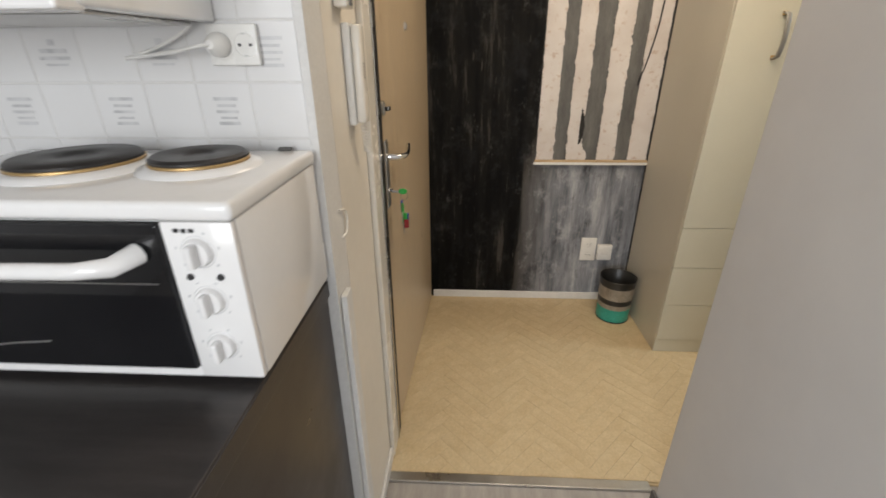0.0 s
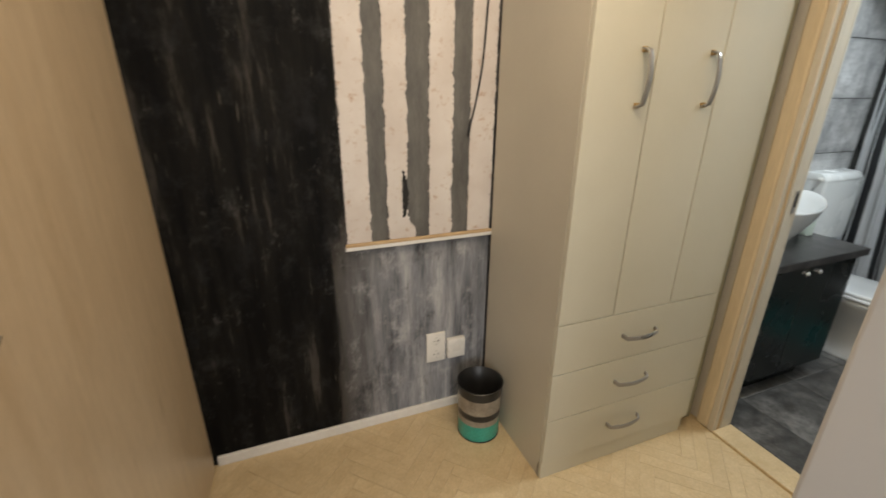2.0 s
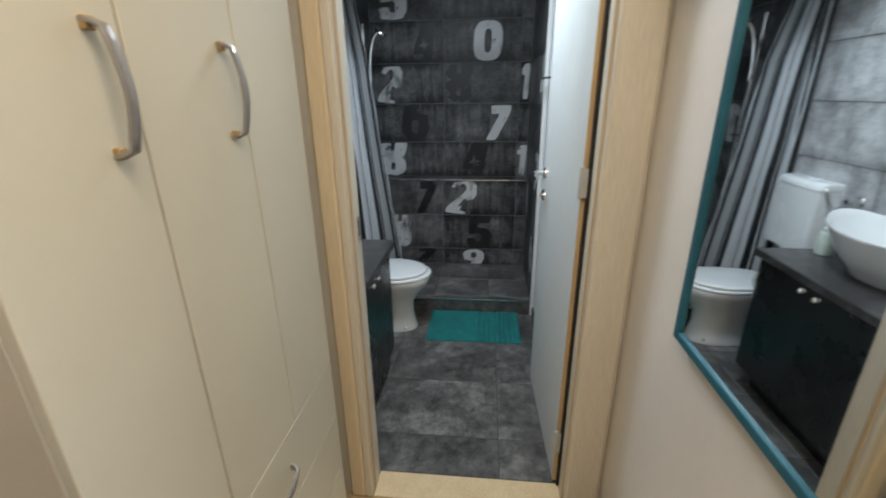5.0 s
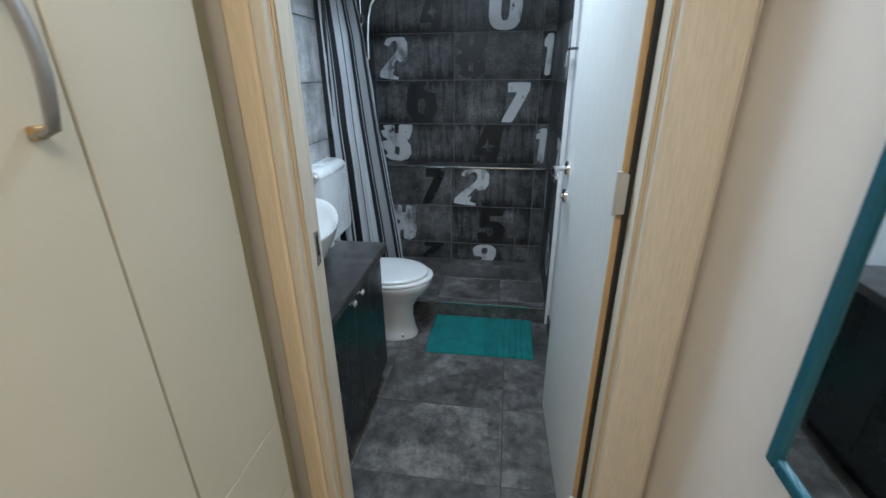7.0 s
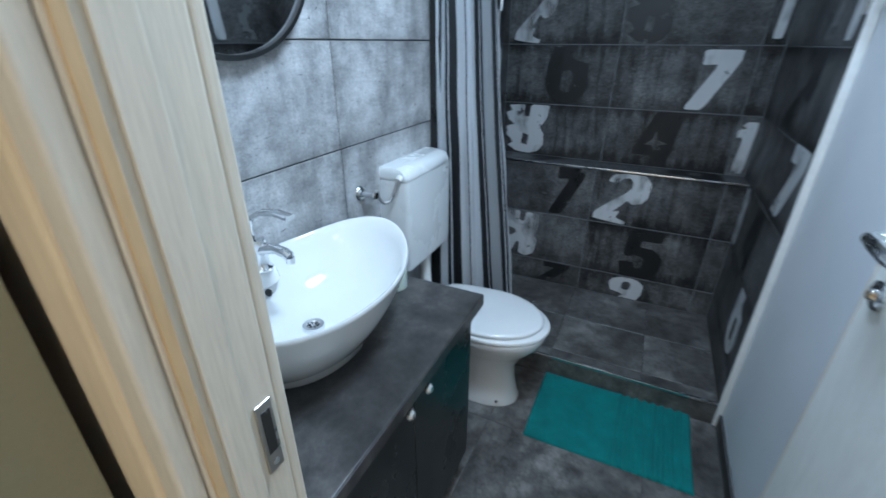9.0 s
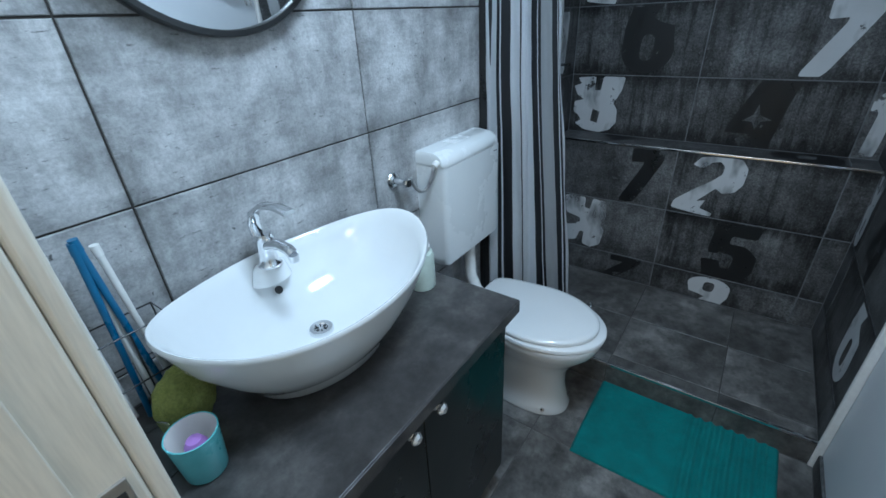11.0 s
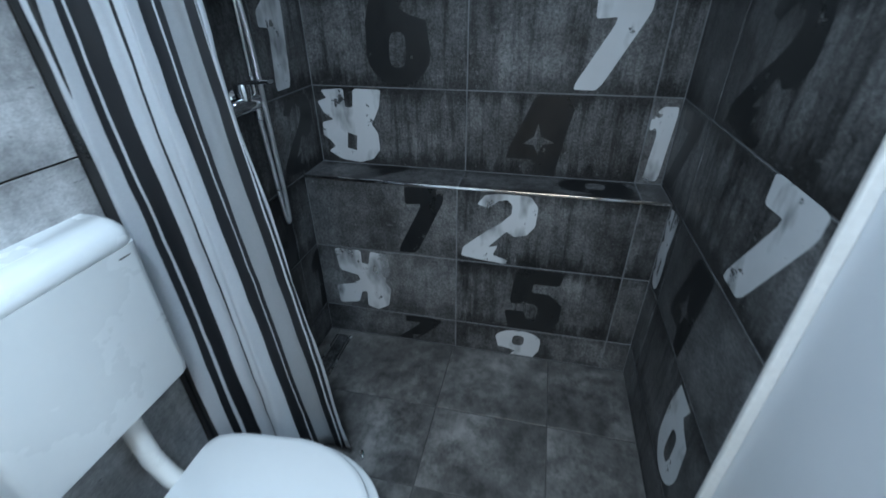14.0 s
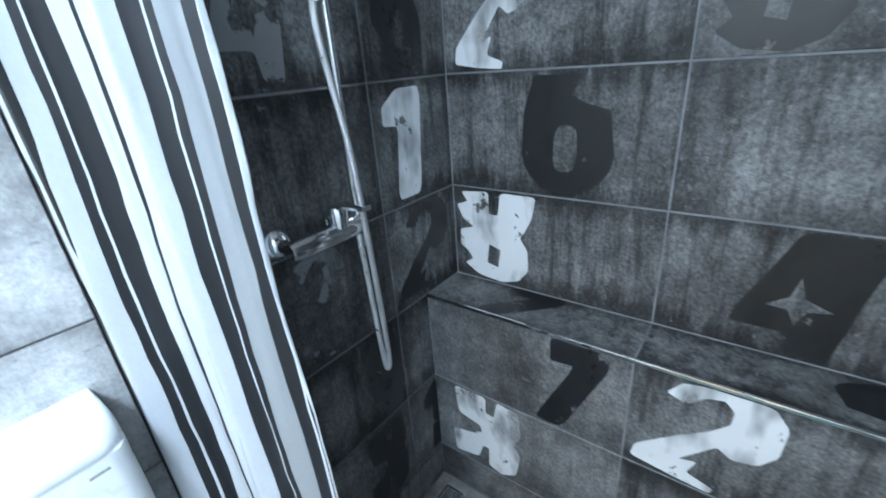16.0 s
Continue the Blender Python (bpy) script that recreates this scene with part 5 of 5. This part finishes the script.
part("handle", tube([(0, 0, 0.19), (-0.006, 0.01, 0.36), (-0.008, 0.012, 0.41)], 0.008, 10, [0.008, 0.008, 0.011]), black_plastic, brush, soft=60)

holder = thing("roll_holder", (3.37, 2.72, 0.57), "chrome toilet roll holder on the vanity side", "roll holder")
part("plate", box(-0.0232, -0.016, -0.09, -0.06, -0.02, 0.02, 0.002), chrome, holder)
part("rod", tube([(-0.018, -0.075, 0), (0.075, -0.075, 0), (0.08, -0.068, 0), (0.08, 0.07, 0)], 0.004, 12), chrome, holder, soft=60)
roll = thing("toilet_roll", (3.45, 2.72, 0.57), "white toilet paper roll on a chrome holder", "toilet roll")
part("paper", moved(lathe([(0.022, -0.062), (0.050, -0.062), (0.052, -0.060), (0.052, 0.060), (0.050, 0.062), (0.022, 0.062), (0.022, -0.062)], 40), pose(0, 0, -0.0172, 90)), roll_paper, roll, soft=40)
part("core", moved(lathe([(0.0195, -0.0622), (0.0218, -0.0622), (0.0218, 0.0622), (0.0195, 0.0622), (0.0195, -0.0622)], 32), pose(0, 0, -0.0172, 90)), raw_wood, roll, "brown cardboard core", 40)


def shower():
    e = thing("shower_mixer", (4.35, 2.9995, 1.165), "chrome shower mixer with a riser bar and hand shower", "shower")
    for x in (-0.075, 0.075):
        part("rosette", moved(lathe([(0, 0.02), (0.016, 0.018), (0.031, 0.004), (0.032, 0)], 28), pose(x, 0, 0, 90)), chrome, e, soft=40)
        part("inlet", tube([(x, -0.01, 0), (x, -0.055, 0)], 0.014, 16), chrome, e, soft=60)
    part("body", tube([(-0.09, -0.06, 0), (-0.075, -0.06, 0), (0.075, -0.06, 0), (0.092, -0.06, 0)], 0.021, 20, [0.017, 0.022, 0.022, 0.017]), chrome, e, soft=60)
    part("lever_base", moved(lathe([(0.02, 0), (0.022, 0.03), (0.018, 0.042), (0, 0.044)], 24), pose(0.03, -0.062, 0.012)), chrome, e, soft=40)
    part("lever", flat_bar([(0.03, -0.055, 0.05), (0.03, -0.09, 0.058), (0.03, -0.15, 0.062)], 0.012, 0.005), chrome, e, soft=60)
    part("outlet", tube([(0.08, -0.06, -0.015), (0.08, -0.06, -0.05)], 0.011, 14), chrome, e, soft=60)
    part("riser_bar", tube([(0.085, -0.058, 0.015), (0.085, -0.058, 0.80)], 0.008, 14), chrome, e, soft=60)
    part("riser_foot", tube([(0.085, -0.058, 0.79), (0.085, 0.0, 0.79)], 0.010, 14), chrome, e, soft=60)
    part("slider", box(0.07, 0.105, -0.075, -0.04, 0.60, 0.65, 0.006, 3), chrome, e)
    part("hose", tube(smooth_line([(0.08, -0.06, -0.05), (0.083, -0.065, -0.2), (0.086, -0.07, -0.34), (0.09, -0.075, -0.378), (0.096, -0.078, -0.33), (0.085, -0.082, -0.1), (0.06, -0.095, 0.15), (0.025, -0.10, 0.36), (0.03, -0.105, 0.42)], 8), 0.0065, 10), steel_braid, e, "ribbed chrome hose", 60)
    hand = part("hand_shower", tube([(0.03, -0.105, 0.40), (0.04, -0.105, 0.52), (0.06, -0.11, 0.62), (0.065, -0.13, 0.70), (0.065, -0.165, 0.745)], 0.012, 14, [0.011, 0.012, 0.013, 0.015, 0.018]), chrome, e, "chrome hand shower", 60)
    part("spray_head", moved(lathe([(0, 0.02), (0.02, 0.02), (0.045, 0.008), (0.047, 0), (0.043, -0.005), (0, -0.006)], 28), pose(0.065, -0.185, 0.735, 35)), chrome, hand, soft=40)


shower()


def heater():
    e = thing("water_heater", (3.72, 2.825, 2.0), "white round electric water heater on the wall", "water heater")
    part("tank", lathe([(0, 0), (0.06, 0.001), (0.14, 0.01), (0.185, 0.03), (0.203, 0.06), (0.205, 0.09), (0.205, 0.385)], 48), enamel, e, soft=50)
    part("dial", moved(lathe([(0, 0), (0.018, 0), (0.02, 0.01)], 20), pose(0, -0.05, -0.009)), white_plastic, e, soft=40)
    part("bracket", box(-0.1, 0.1, 0.19, 0.217, 0.15, 0.22, 0.003), nickel, e)


heater()
hook = thing("towel_holder", (3.90, 1.7175, 1.585), "black and chrome towel holder on the white wall", "towel holder")
part("rosette", moved(lathe([(0, 0.012), (0.014, 0.011), (0.024, 0.003), (0.025, 0)], 24), pose(-0.10, 0, 0, -90)), chrome, hook, soft=40)
part("arm", tube([(-0.10, 0.005, 0.0), (-0.10, 0.04, 0.0), (0.04, 0.045, 0.0)], 0.006, 10), black_plastic, hook, soft=60)
part("ring", tube([(0.01, 0.045, 0.0), (0.012, 0.05, -0.075), (0.035, 0.05, -0.075), (0.034, 0.045, 0.0)], 0.003, 8), chrome, hook, soft=60)
drain = thing("shower_drain", (4.33, 2.885, 0.1085), "long tiled shower drain channel", "drain")
part("frame", box(0, 0.33, 0, 0.006, 0, 0.003), steel_trim, drain)
part("frame", box(0, 0.33, 0.066, 0.072, 0, 0.003), steel_trim, drain)
part("frame", box(0.324, 0.33, 0.006, 0.066, 0, 0.003), steel_trim, drain)
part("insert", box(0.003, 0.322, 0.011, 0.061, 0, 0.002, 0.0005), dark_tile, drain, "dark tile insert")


# ---- tiles, boards and their prints ----
F_EAST = basis((4.87, 0, 0), (0, -1, 0), (0, 0, 1))
F_LEDGE = basis((4.708, 0, 0), (0, -1, 0), (0, 0, 1))
F_LEDGETOP = basis((0, 0, 0.833), (0, -1, 0), (1, 0, 0))
F_SOUTH = basis((0, 1.728, 0), (-1, 0, 0), (0, 0, 1))
F_NORTH = basis((0, 3.01, 0), (1, 0, 0), (0, 0, 1))
F_CONC = basis((0, 3.053, 0), (1, 0, 0), (0, 0, 1))
UP = [1.131, 1.433, 1.735, 2.037, 2.339, 2.4]
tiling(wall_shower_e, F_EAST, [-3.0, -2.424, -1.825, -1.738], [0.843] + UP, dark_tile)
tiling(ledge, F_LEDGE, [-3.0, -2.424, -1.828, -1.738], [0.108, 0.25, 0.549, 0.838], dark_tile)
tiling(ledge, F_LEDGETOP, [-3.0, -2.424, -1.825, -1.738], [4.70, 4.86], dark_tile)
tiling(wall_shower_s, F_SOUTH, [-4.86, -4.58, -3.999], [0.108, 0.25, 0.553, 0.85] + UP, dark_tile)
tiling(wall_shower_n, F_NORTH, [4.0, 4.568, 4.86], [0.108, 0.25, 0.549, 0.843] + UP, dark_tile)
tiling(wall_concrete, F_CONC, [2.561, 2.785, 3.387, 3.988], [0.012, 0.242, 0.545, 0.846, 1.147, 1.447, 1.749, 2.05, 2.352, 2.4], concrete_tile, 0.004)
tiling(floor_bath, basis((0, 0, 0.002), (1, 0, 0), (0, 1, 0)), [2.575, 2.79, 3.20, 3.61, 3.99], [1.728, 1.99, 2.59, 3.043], floor_tile_mat, 0.004)
tiling(shower_base, basis((4.0, 0, 0), (0, -1, 0), (0, 0, 1)), [-3.0, -2.434, -2.034, -1.742], [0.012, 0.111], floor_tile_mat)
tiling(shower_base, basis((0, 0, 0.098), (1, 0, 0), (0, 1, 0)), [3.998, 4.07, 4.372, 4.698], [1.738, 2.034, 2.434, 3.0], floor_tile_mat)


def round_off(pts, times=2):
    """Cuts the corners of a closed outline."""
    for _ in range(times):
        pts = [(a[0] * (1 - k) + b[0] * k, a[1] * (1 - k) + b[1] * k) for a, b in zip(pts, pts[1:] + pts[:1]) for k in (0.1, 0.9)]
    return pts


def bulge(x0, y0, x1, y1, n=20, power=3.0):
    cx, cy, rx, ry = (x0 + x1) / 2, (y0 + y1) / 2, (x1 - x0) / 2, (y1 - y0) / 2
    out = []
    for i in range(n):
        a = 2 * math.pi * i / n
        c, s = math.cos(a), math.sin(a)
        out.append((cx + rx * math.copysign(abs(c) ** (2 / power), c), cy + ry * math.copysign(abs(s) ** (2 / power), s)))
    return out


def stencil(ch):
    """Outlines of a heavy stencil number in a unit box: the body first, then its holes."""
    if ch == "6":
        low = [(0.5 + 0.5 * math.cos(-math.pi * k / 10), 0.36 + 0.36 * math.sin(-math.pi * k / 10)) for k in range(11)]
        return [low + round_off([(0, 0.7), (0.1, 1.0), (0.62, 1.0), (0.52, 0.84), (0.66, 0.78), (0.92, 0.72)], 0), bulge(0.36, 0.2, 0.62, 0.6)]
    if ch == "9":
        return [[(1 - x, 1 - y) for x, y in c] for c in stencil("6")]
    if ch == "0":
        return [bulge(0, 0, 1, 1, 28), bulge(0.37, 0.2, 0.63, 0.8)]
    plain = {
        "8": [(0.12, 0.97), (0.46, 1), (0.47, 0.76), (0.58, 0.76), (0.6, 1), (1, 1), (0.97, 0.78), (0.9, 0.63), (0.85, 0.55), (0.94, 0.43), (0.96, 0.2), (0.85, 0.06), (0.65, 0), (0.36, 0.03), (0.16, 0.14), (0.27, 0.21), (0.2, 0.3), (0.1, 0.36), (0.1, 0.54), (0.28, 0.59), (0.14, 0.67), (0.06, 0.82), (0.2, 0.87)],
        "3": [(0.03, 1.0), (0.5, 1.0), (0.5, 0.8), (0.62, 0.78), (0.66, 1.0), (0.95, 0.97), (1, 0.68), (0.9, 0.52), (1, 0.4), (0.95, 0.1), (0.75, 0), (0.56, 0.05), (0.56, 0.3), (0.47, 0.3), (0.4, 0.1), (0.04, 0.04), (0, 0.36), (0.3, 0.42), (0.45, 0.5), (0.42, 0.58), (0.1, 0.64)],
        "1": [(0.38, 1), (1, 1), (0.86, 0), (0.22, 0), (0.36, 0.68), (0, 0.7), (0, 0.86)],
        "2": [(0.18, 0.84), (0.28, 0.97), (0.45, 1), (0.88, 1), (1, 0.86), (1, 0.6), (0.9, 0.46), (0.73, 0.42), (0.62, 0.49), (0.5, 0.36), (0.38, 0.23), (0.52, 0.27), (0.46, 0.12), (0.68, 0.06), (0.66, 0), (0.35, 0.02), (0, 0.06), (0.02, 0.2), (0.34, 0.47), (0.54, 0.61), (0.66, 0.74), (0.66, 0.86), (0.58, 0.93), (0.46, 0.9), (0.34, 0.79)],
        "4": [(0.36, 1), (1, 1), (0.9, 0.6), (0.86, 0.3), (0.8, 0), (0.52, 0.02), (0.46, 0.2), (0, 0.2), (0.04, 0.36), (0.22, 0.7)],
        "5": [(0.12, 1), (0.95, 1), (0.9, 0.78), (0.46, 0.78), (0.44, 0.64), (0.75, 0.64), (1, 0.48), (1, 0.2), (0.85, 0.03), (0.5, 0), (0.1, 0.03), (0, 0.3), (0.35, 0.32), (0.42, 0.18), (0.58, 0.2), (0.6, 0.4), (0.5, 0.46), (0.08, 0.42)],
        "7": [(0.18, 1), (1, 1), (1, 0.82), (0.44, 0), (0, 0), (0.56, 0.77), (0.2, 0.75)]}
    out = [round_off(plain[ch], 1 if ch in "83" else 2)]
    if ch == "8":
        out.append([(0.46, 0.2), (0.6, 0.17), (0.62, 0.38), (0.48, 0.42)])
    if ch == "4":
        out.append([(0.45, 0.66), (0.52, 0.5), (0.74, 0.43), (0.56, 0.4), (0.5, 0.27), (0.42, 0.39), (0.25, 0.4), (0.41, 0.5)])
    return out


def digit(ch, material, parent, m, u0, u1, v0, v1, shear=0.04, out=0.0112):
    """A stencilled number that fills u0..u1, v0..v1 of its wall."""
    cu = bpy.data.curves.new("number", "CURVE")
    cu.dimensions, cu.fill_mode = "2D", "BOTH"
    for loop in stencil(ch):
        sp = cu.splines.new("POLY")
        sp.points.add(len(loop) - 1)
        for q, (x, y) in zip(sp.points, loop):
            q.co = (x + shear * y, y, 0, 1)
        sp.use_cyclic_u = True
    tmp = bpy.data.objects.new("number", cu)
    scene.collection.objects.link(tmp)
    bpy.context.view_layer.update()
    me = bpy.data.meshes.new_from_object(tmp.evaluated_get(bpy.context.evaluated_depsgraph_get()))
    bpy.data.objects.remove(tmp)
    xs = [q.co.x for q in me.vertices]
    ys = [q.co.y for q in me.vertices]
    for q in me.vertices:
        q.co.x = u0 + (u1 - u0) * (q.co.x - min(xs)) / (max(xs) - min(xs))
        q.co.y = v0 + (v1 - v0) * (q.co.y - min(ys)) / (max(ys) - min(ys))
        q.co.z = out
    me.materials.clear()
    me.materials.append(material)
    ob = new("number_print", me)
    ob.matrix_world = m
    ob.parent = parent
    ob["label"] = {print_white: "worn white", print_black: "worn black", print_faded: "faded grey"}[material] + " stencilled number " + ch
    return ob


W, K, D = print_white, print_black, print_faded
for ch, mt, u0, u1, v0, v1 in (
        ("6", K, -2.775, -2.548, 1.142, 1.42), ("7", W, -2.075, -1.885, 1.145, 1.415), ("8", W, -2.985, -2.737, 0.85, 1.124), ("4", K, -2.275, -2.055, 0.85, 1.125),
        ("1", W, -1.82, -1.745, 0.855, 1.104), ("2", W, -2.966, -2.755, 1.438, 1.715), ("8", K, -2.41, -2.19, 1.44, 1.725), ("0", W, -2.19, -1.97, 1.745, 2.025),
        ("4", K, -2.66, -2.48, 1.745, 2.025), ("5", W, -2.92, -2.70, 2.045, 2.325), ("1", W, -1.81, -1.75, 1.46, 1.72)):
    digit(ch, mt, wall_shower_e, F_EAST, u0, u1, v0, v1)
for ch, mt, u0, u1, v0, v1 in (("7", K, -2.647, -2.473, 0.56, 0.832), ("2", W, -2.405, -2.145, 0.556, 0.832), ("3", W, -2.937, -2.694, 0.257, 0.543), ("5", K, -2.228, -2.016, 0.257, 0.543), ("9", W, -2.256, -2.075, 0.113, 0.245), ("7", K, -2.674, -2.487, 0.113, 0.245)):
    digit(ch, mt, ledge, F_LEDGE, u0, u1, v0, v1)
for ch, mt, u0, u1, v0, v1 in (("7", K, -2.833, -2.634, 4.71, 4.855), ("9", K, -2.09, -1.84, 4.71, 4.855)):
    digit(ch, mt, ledge, F_LEDGETOP, u0, u1, v0, v1)
digit("7", W, wall_shower_s, F_SOUTH, -4.245, -4.02, 0.875, 1.135)
for ch, mt, u0, u1, v0, v1 in (("6", W, -4.26, -4.09, 0.26, 0.54), ("4", K, -4.46, -4.27, 0.56, 0.84), ("2", K, -4.50, -4.22, 1.14, 1.425), ("5", D, -4.36, -4.22, 1.45, 1.72), ("1", W, -4.14, -4.04, 1.45, 1.72), ("7", K, -4.84, -4.64, 0.86, 1.12), ("8", W, -4.692, -4.60, 0.56, 0.84)):
    digit(ch, mt, wall_shower_s, F_SOUTH, u0, u1, v0, v1)
for ch, mt, u0, u1, v0, v1 in (("1", W, 4.60, 4.74, 1.15, 1.415), ("8", K, 4.60, 4.78, 1.45, 1.72), ("2", K, 4.59, 4.82, 0.86, 1.115), ("2", D, 4.25, 4.42, 0.86, 1.115), ("9", K, 4.43, 4.56, 0.56, 0.83), ("4", D, 4.25, 4.40, 1.45, 1.72), ("3", K, 4.38, 4.54, 0.26, 0.53), ("1", K, 4.63, 4.75, 0.26, 0.53)):
    digit(ch, mt, wall_shower_n, F_NORTH, u0, u1, v0, v1)


# white kitchen tiles with faded prints
tiling(wall_tiled, basis((0, 1.455, 0), (1, 0, 0), (0, 0, 1)), [0.247 - 0.1 * k for k in range(8, -1, -1)], [1.015 + 0.1 * k for k in range(8)], white_tile, 0.003, 0.008, 0.001)


def faded_print(x, z, rows):
    for dz, w, h in rows:
        ob = part("print_line", box(-w / 2, w / 2, -0.0004, 0.0004, -h / 2, h / 2), tile_print, wall_tiled)
        ob.matrix_world = pose(x, 1.4464, z + dz)


LINES = [(0.022, 0.045, 0.006), (0.010, 0.035, 0.005), (-0.001, 0.042, 0.005), (-0.012, 0.03, 0.004), (-0.022, 0.04, 0.006)]
for x, z in ((0.097, 1.365), (-0.303, 1.365), (0.197, 1.465), (-0.103, 1.365)):
    faded_print(x, z, LINES)
for x, z in ((-0.003, 1.465), (-0.203, 1.465)):
    faded_print(x, z, [(0.018, 0.012, 0.010), (0.004, 0.05, 0.007), (-0.008, 0.056, 0.006), (-0.019, 0.04, 0.004)])

# herringbone parquet, planks laid at 45 degrees
floor_hall = bpy.data.objects["floor_hall"]
PW, PL = 0.055, 0.275
plank_me = {}
for turn in (45, -45):
    bm = bmesh.new()
    w, h, d, c = PL - 0.0005, PW - 0.0005, 0.012, 0.0004
    rings = [[bm.verts.new(q) for q in ((i, i, z), (w - i, i, z), (w - i, h - i, z), (i, h - i, z))] for i, z in ((0, 0), (0, d - c), (c, d))]
    for a, b in zip(rings, rings[1:]):
        for i in range(4):
            bm.faces.new((a[i], a[(i + 1) % 4], b[(i + 1) % 4], b[i]))
    bm.faces.new(rings[-1])
    plank_me[turn] = mesh_of("plank", bm, parquet_x)


def clip_plank(m, x0, x1, y0, y1):
    """The part of a plank inside the room, as a mesh of its own; None when all of it is outside."""
    pts = [m @ Vector(q) for q in ((0, 0, 0), (PL, 0, 0), (PL, PW, 0), (0, PW, 0))]
    if all(x0 <= q.x <= x1 and y0 <= q.y <= y1 for q in pts):
        return "whole"
    if max(q.x for q in pts) < x0 or min(q.x for q in pts) > x1 or max(q.y for q in pts) < y0 or min(q.y for q in pts) > y1:
        return None
    bm = bmesh.new()
    me = plank_me[45]
    bm.from_mesh(me)
    bmesh.ops.transform(bm, matrix=m, verts=bm.verts)
    for co, no in (((x0, 0, 0), (-1, 0, 0)), ((x1, 0, 0), (1, 0, 0)), ((0, y0, 0), (0, -1, 0)), ((0, y1, 0), (0, 1, 0))):
        bmesh.ops.bisect_plane(bm, geom=list(bm.verts) + list(bm.edges) + list(bm.faces), plane_co=co, plane_no=no, clear_outer=True)
    if not bm.faces:
        bm.free()
        return None
    return mesh_of("plank", bm, parquet_x)


s2 = math.sqrt(0.5)
step = PW * math.sqrt(2)
for col in range(-1, 8):
    for row in range(-6, 30):
        ox, oy = 0.30 + col * 2 * PL * s2, 1.70 + row * step
        for right in (0, 1):
            if right:
                m = pose(ox, oy, -0.012, 0, 0, 45)
            else:
                m = pose(ox, oy, -0.012, 0, 0, 135) @ Matrix.Translation((PW, -PW, 0))
            m = m @ Matrix.Translation((0, 0, random.uniform(-0.0003, 0.0003)))
            got = clip_plank(m, 0.262, 2.45, 1.768, 3.1)
            if got is None:
                continue
            if got == "whole":
                ob = new("plank", plank_me[45])
                ob.matrix_world = m
            else:
                ob = new("plank", got)
            ob.parent = floor_hall
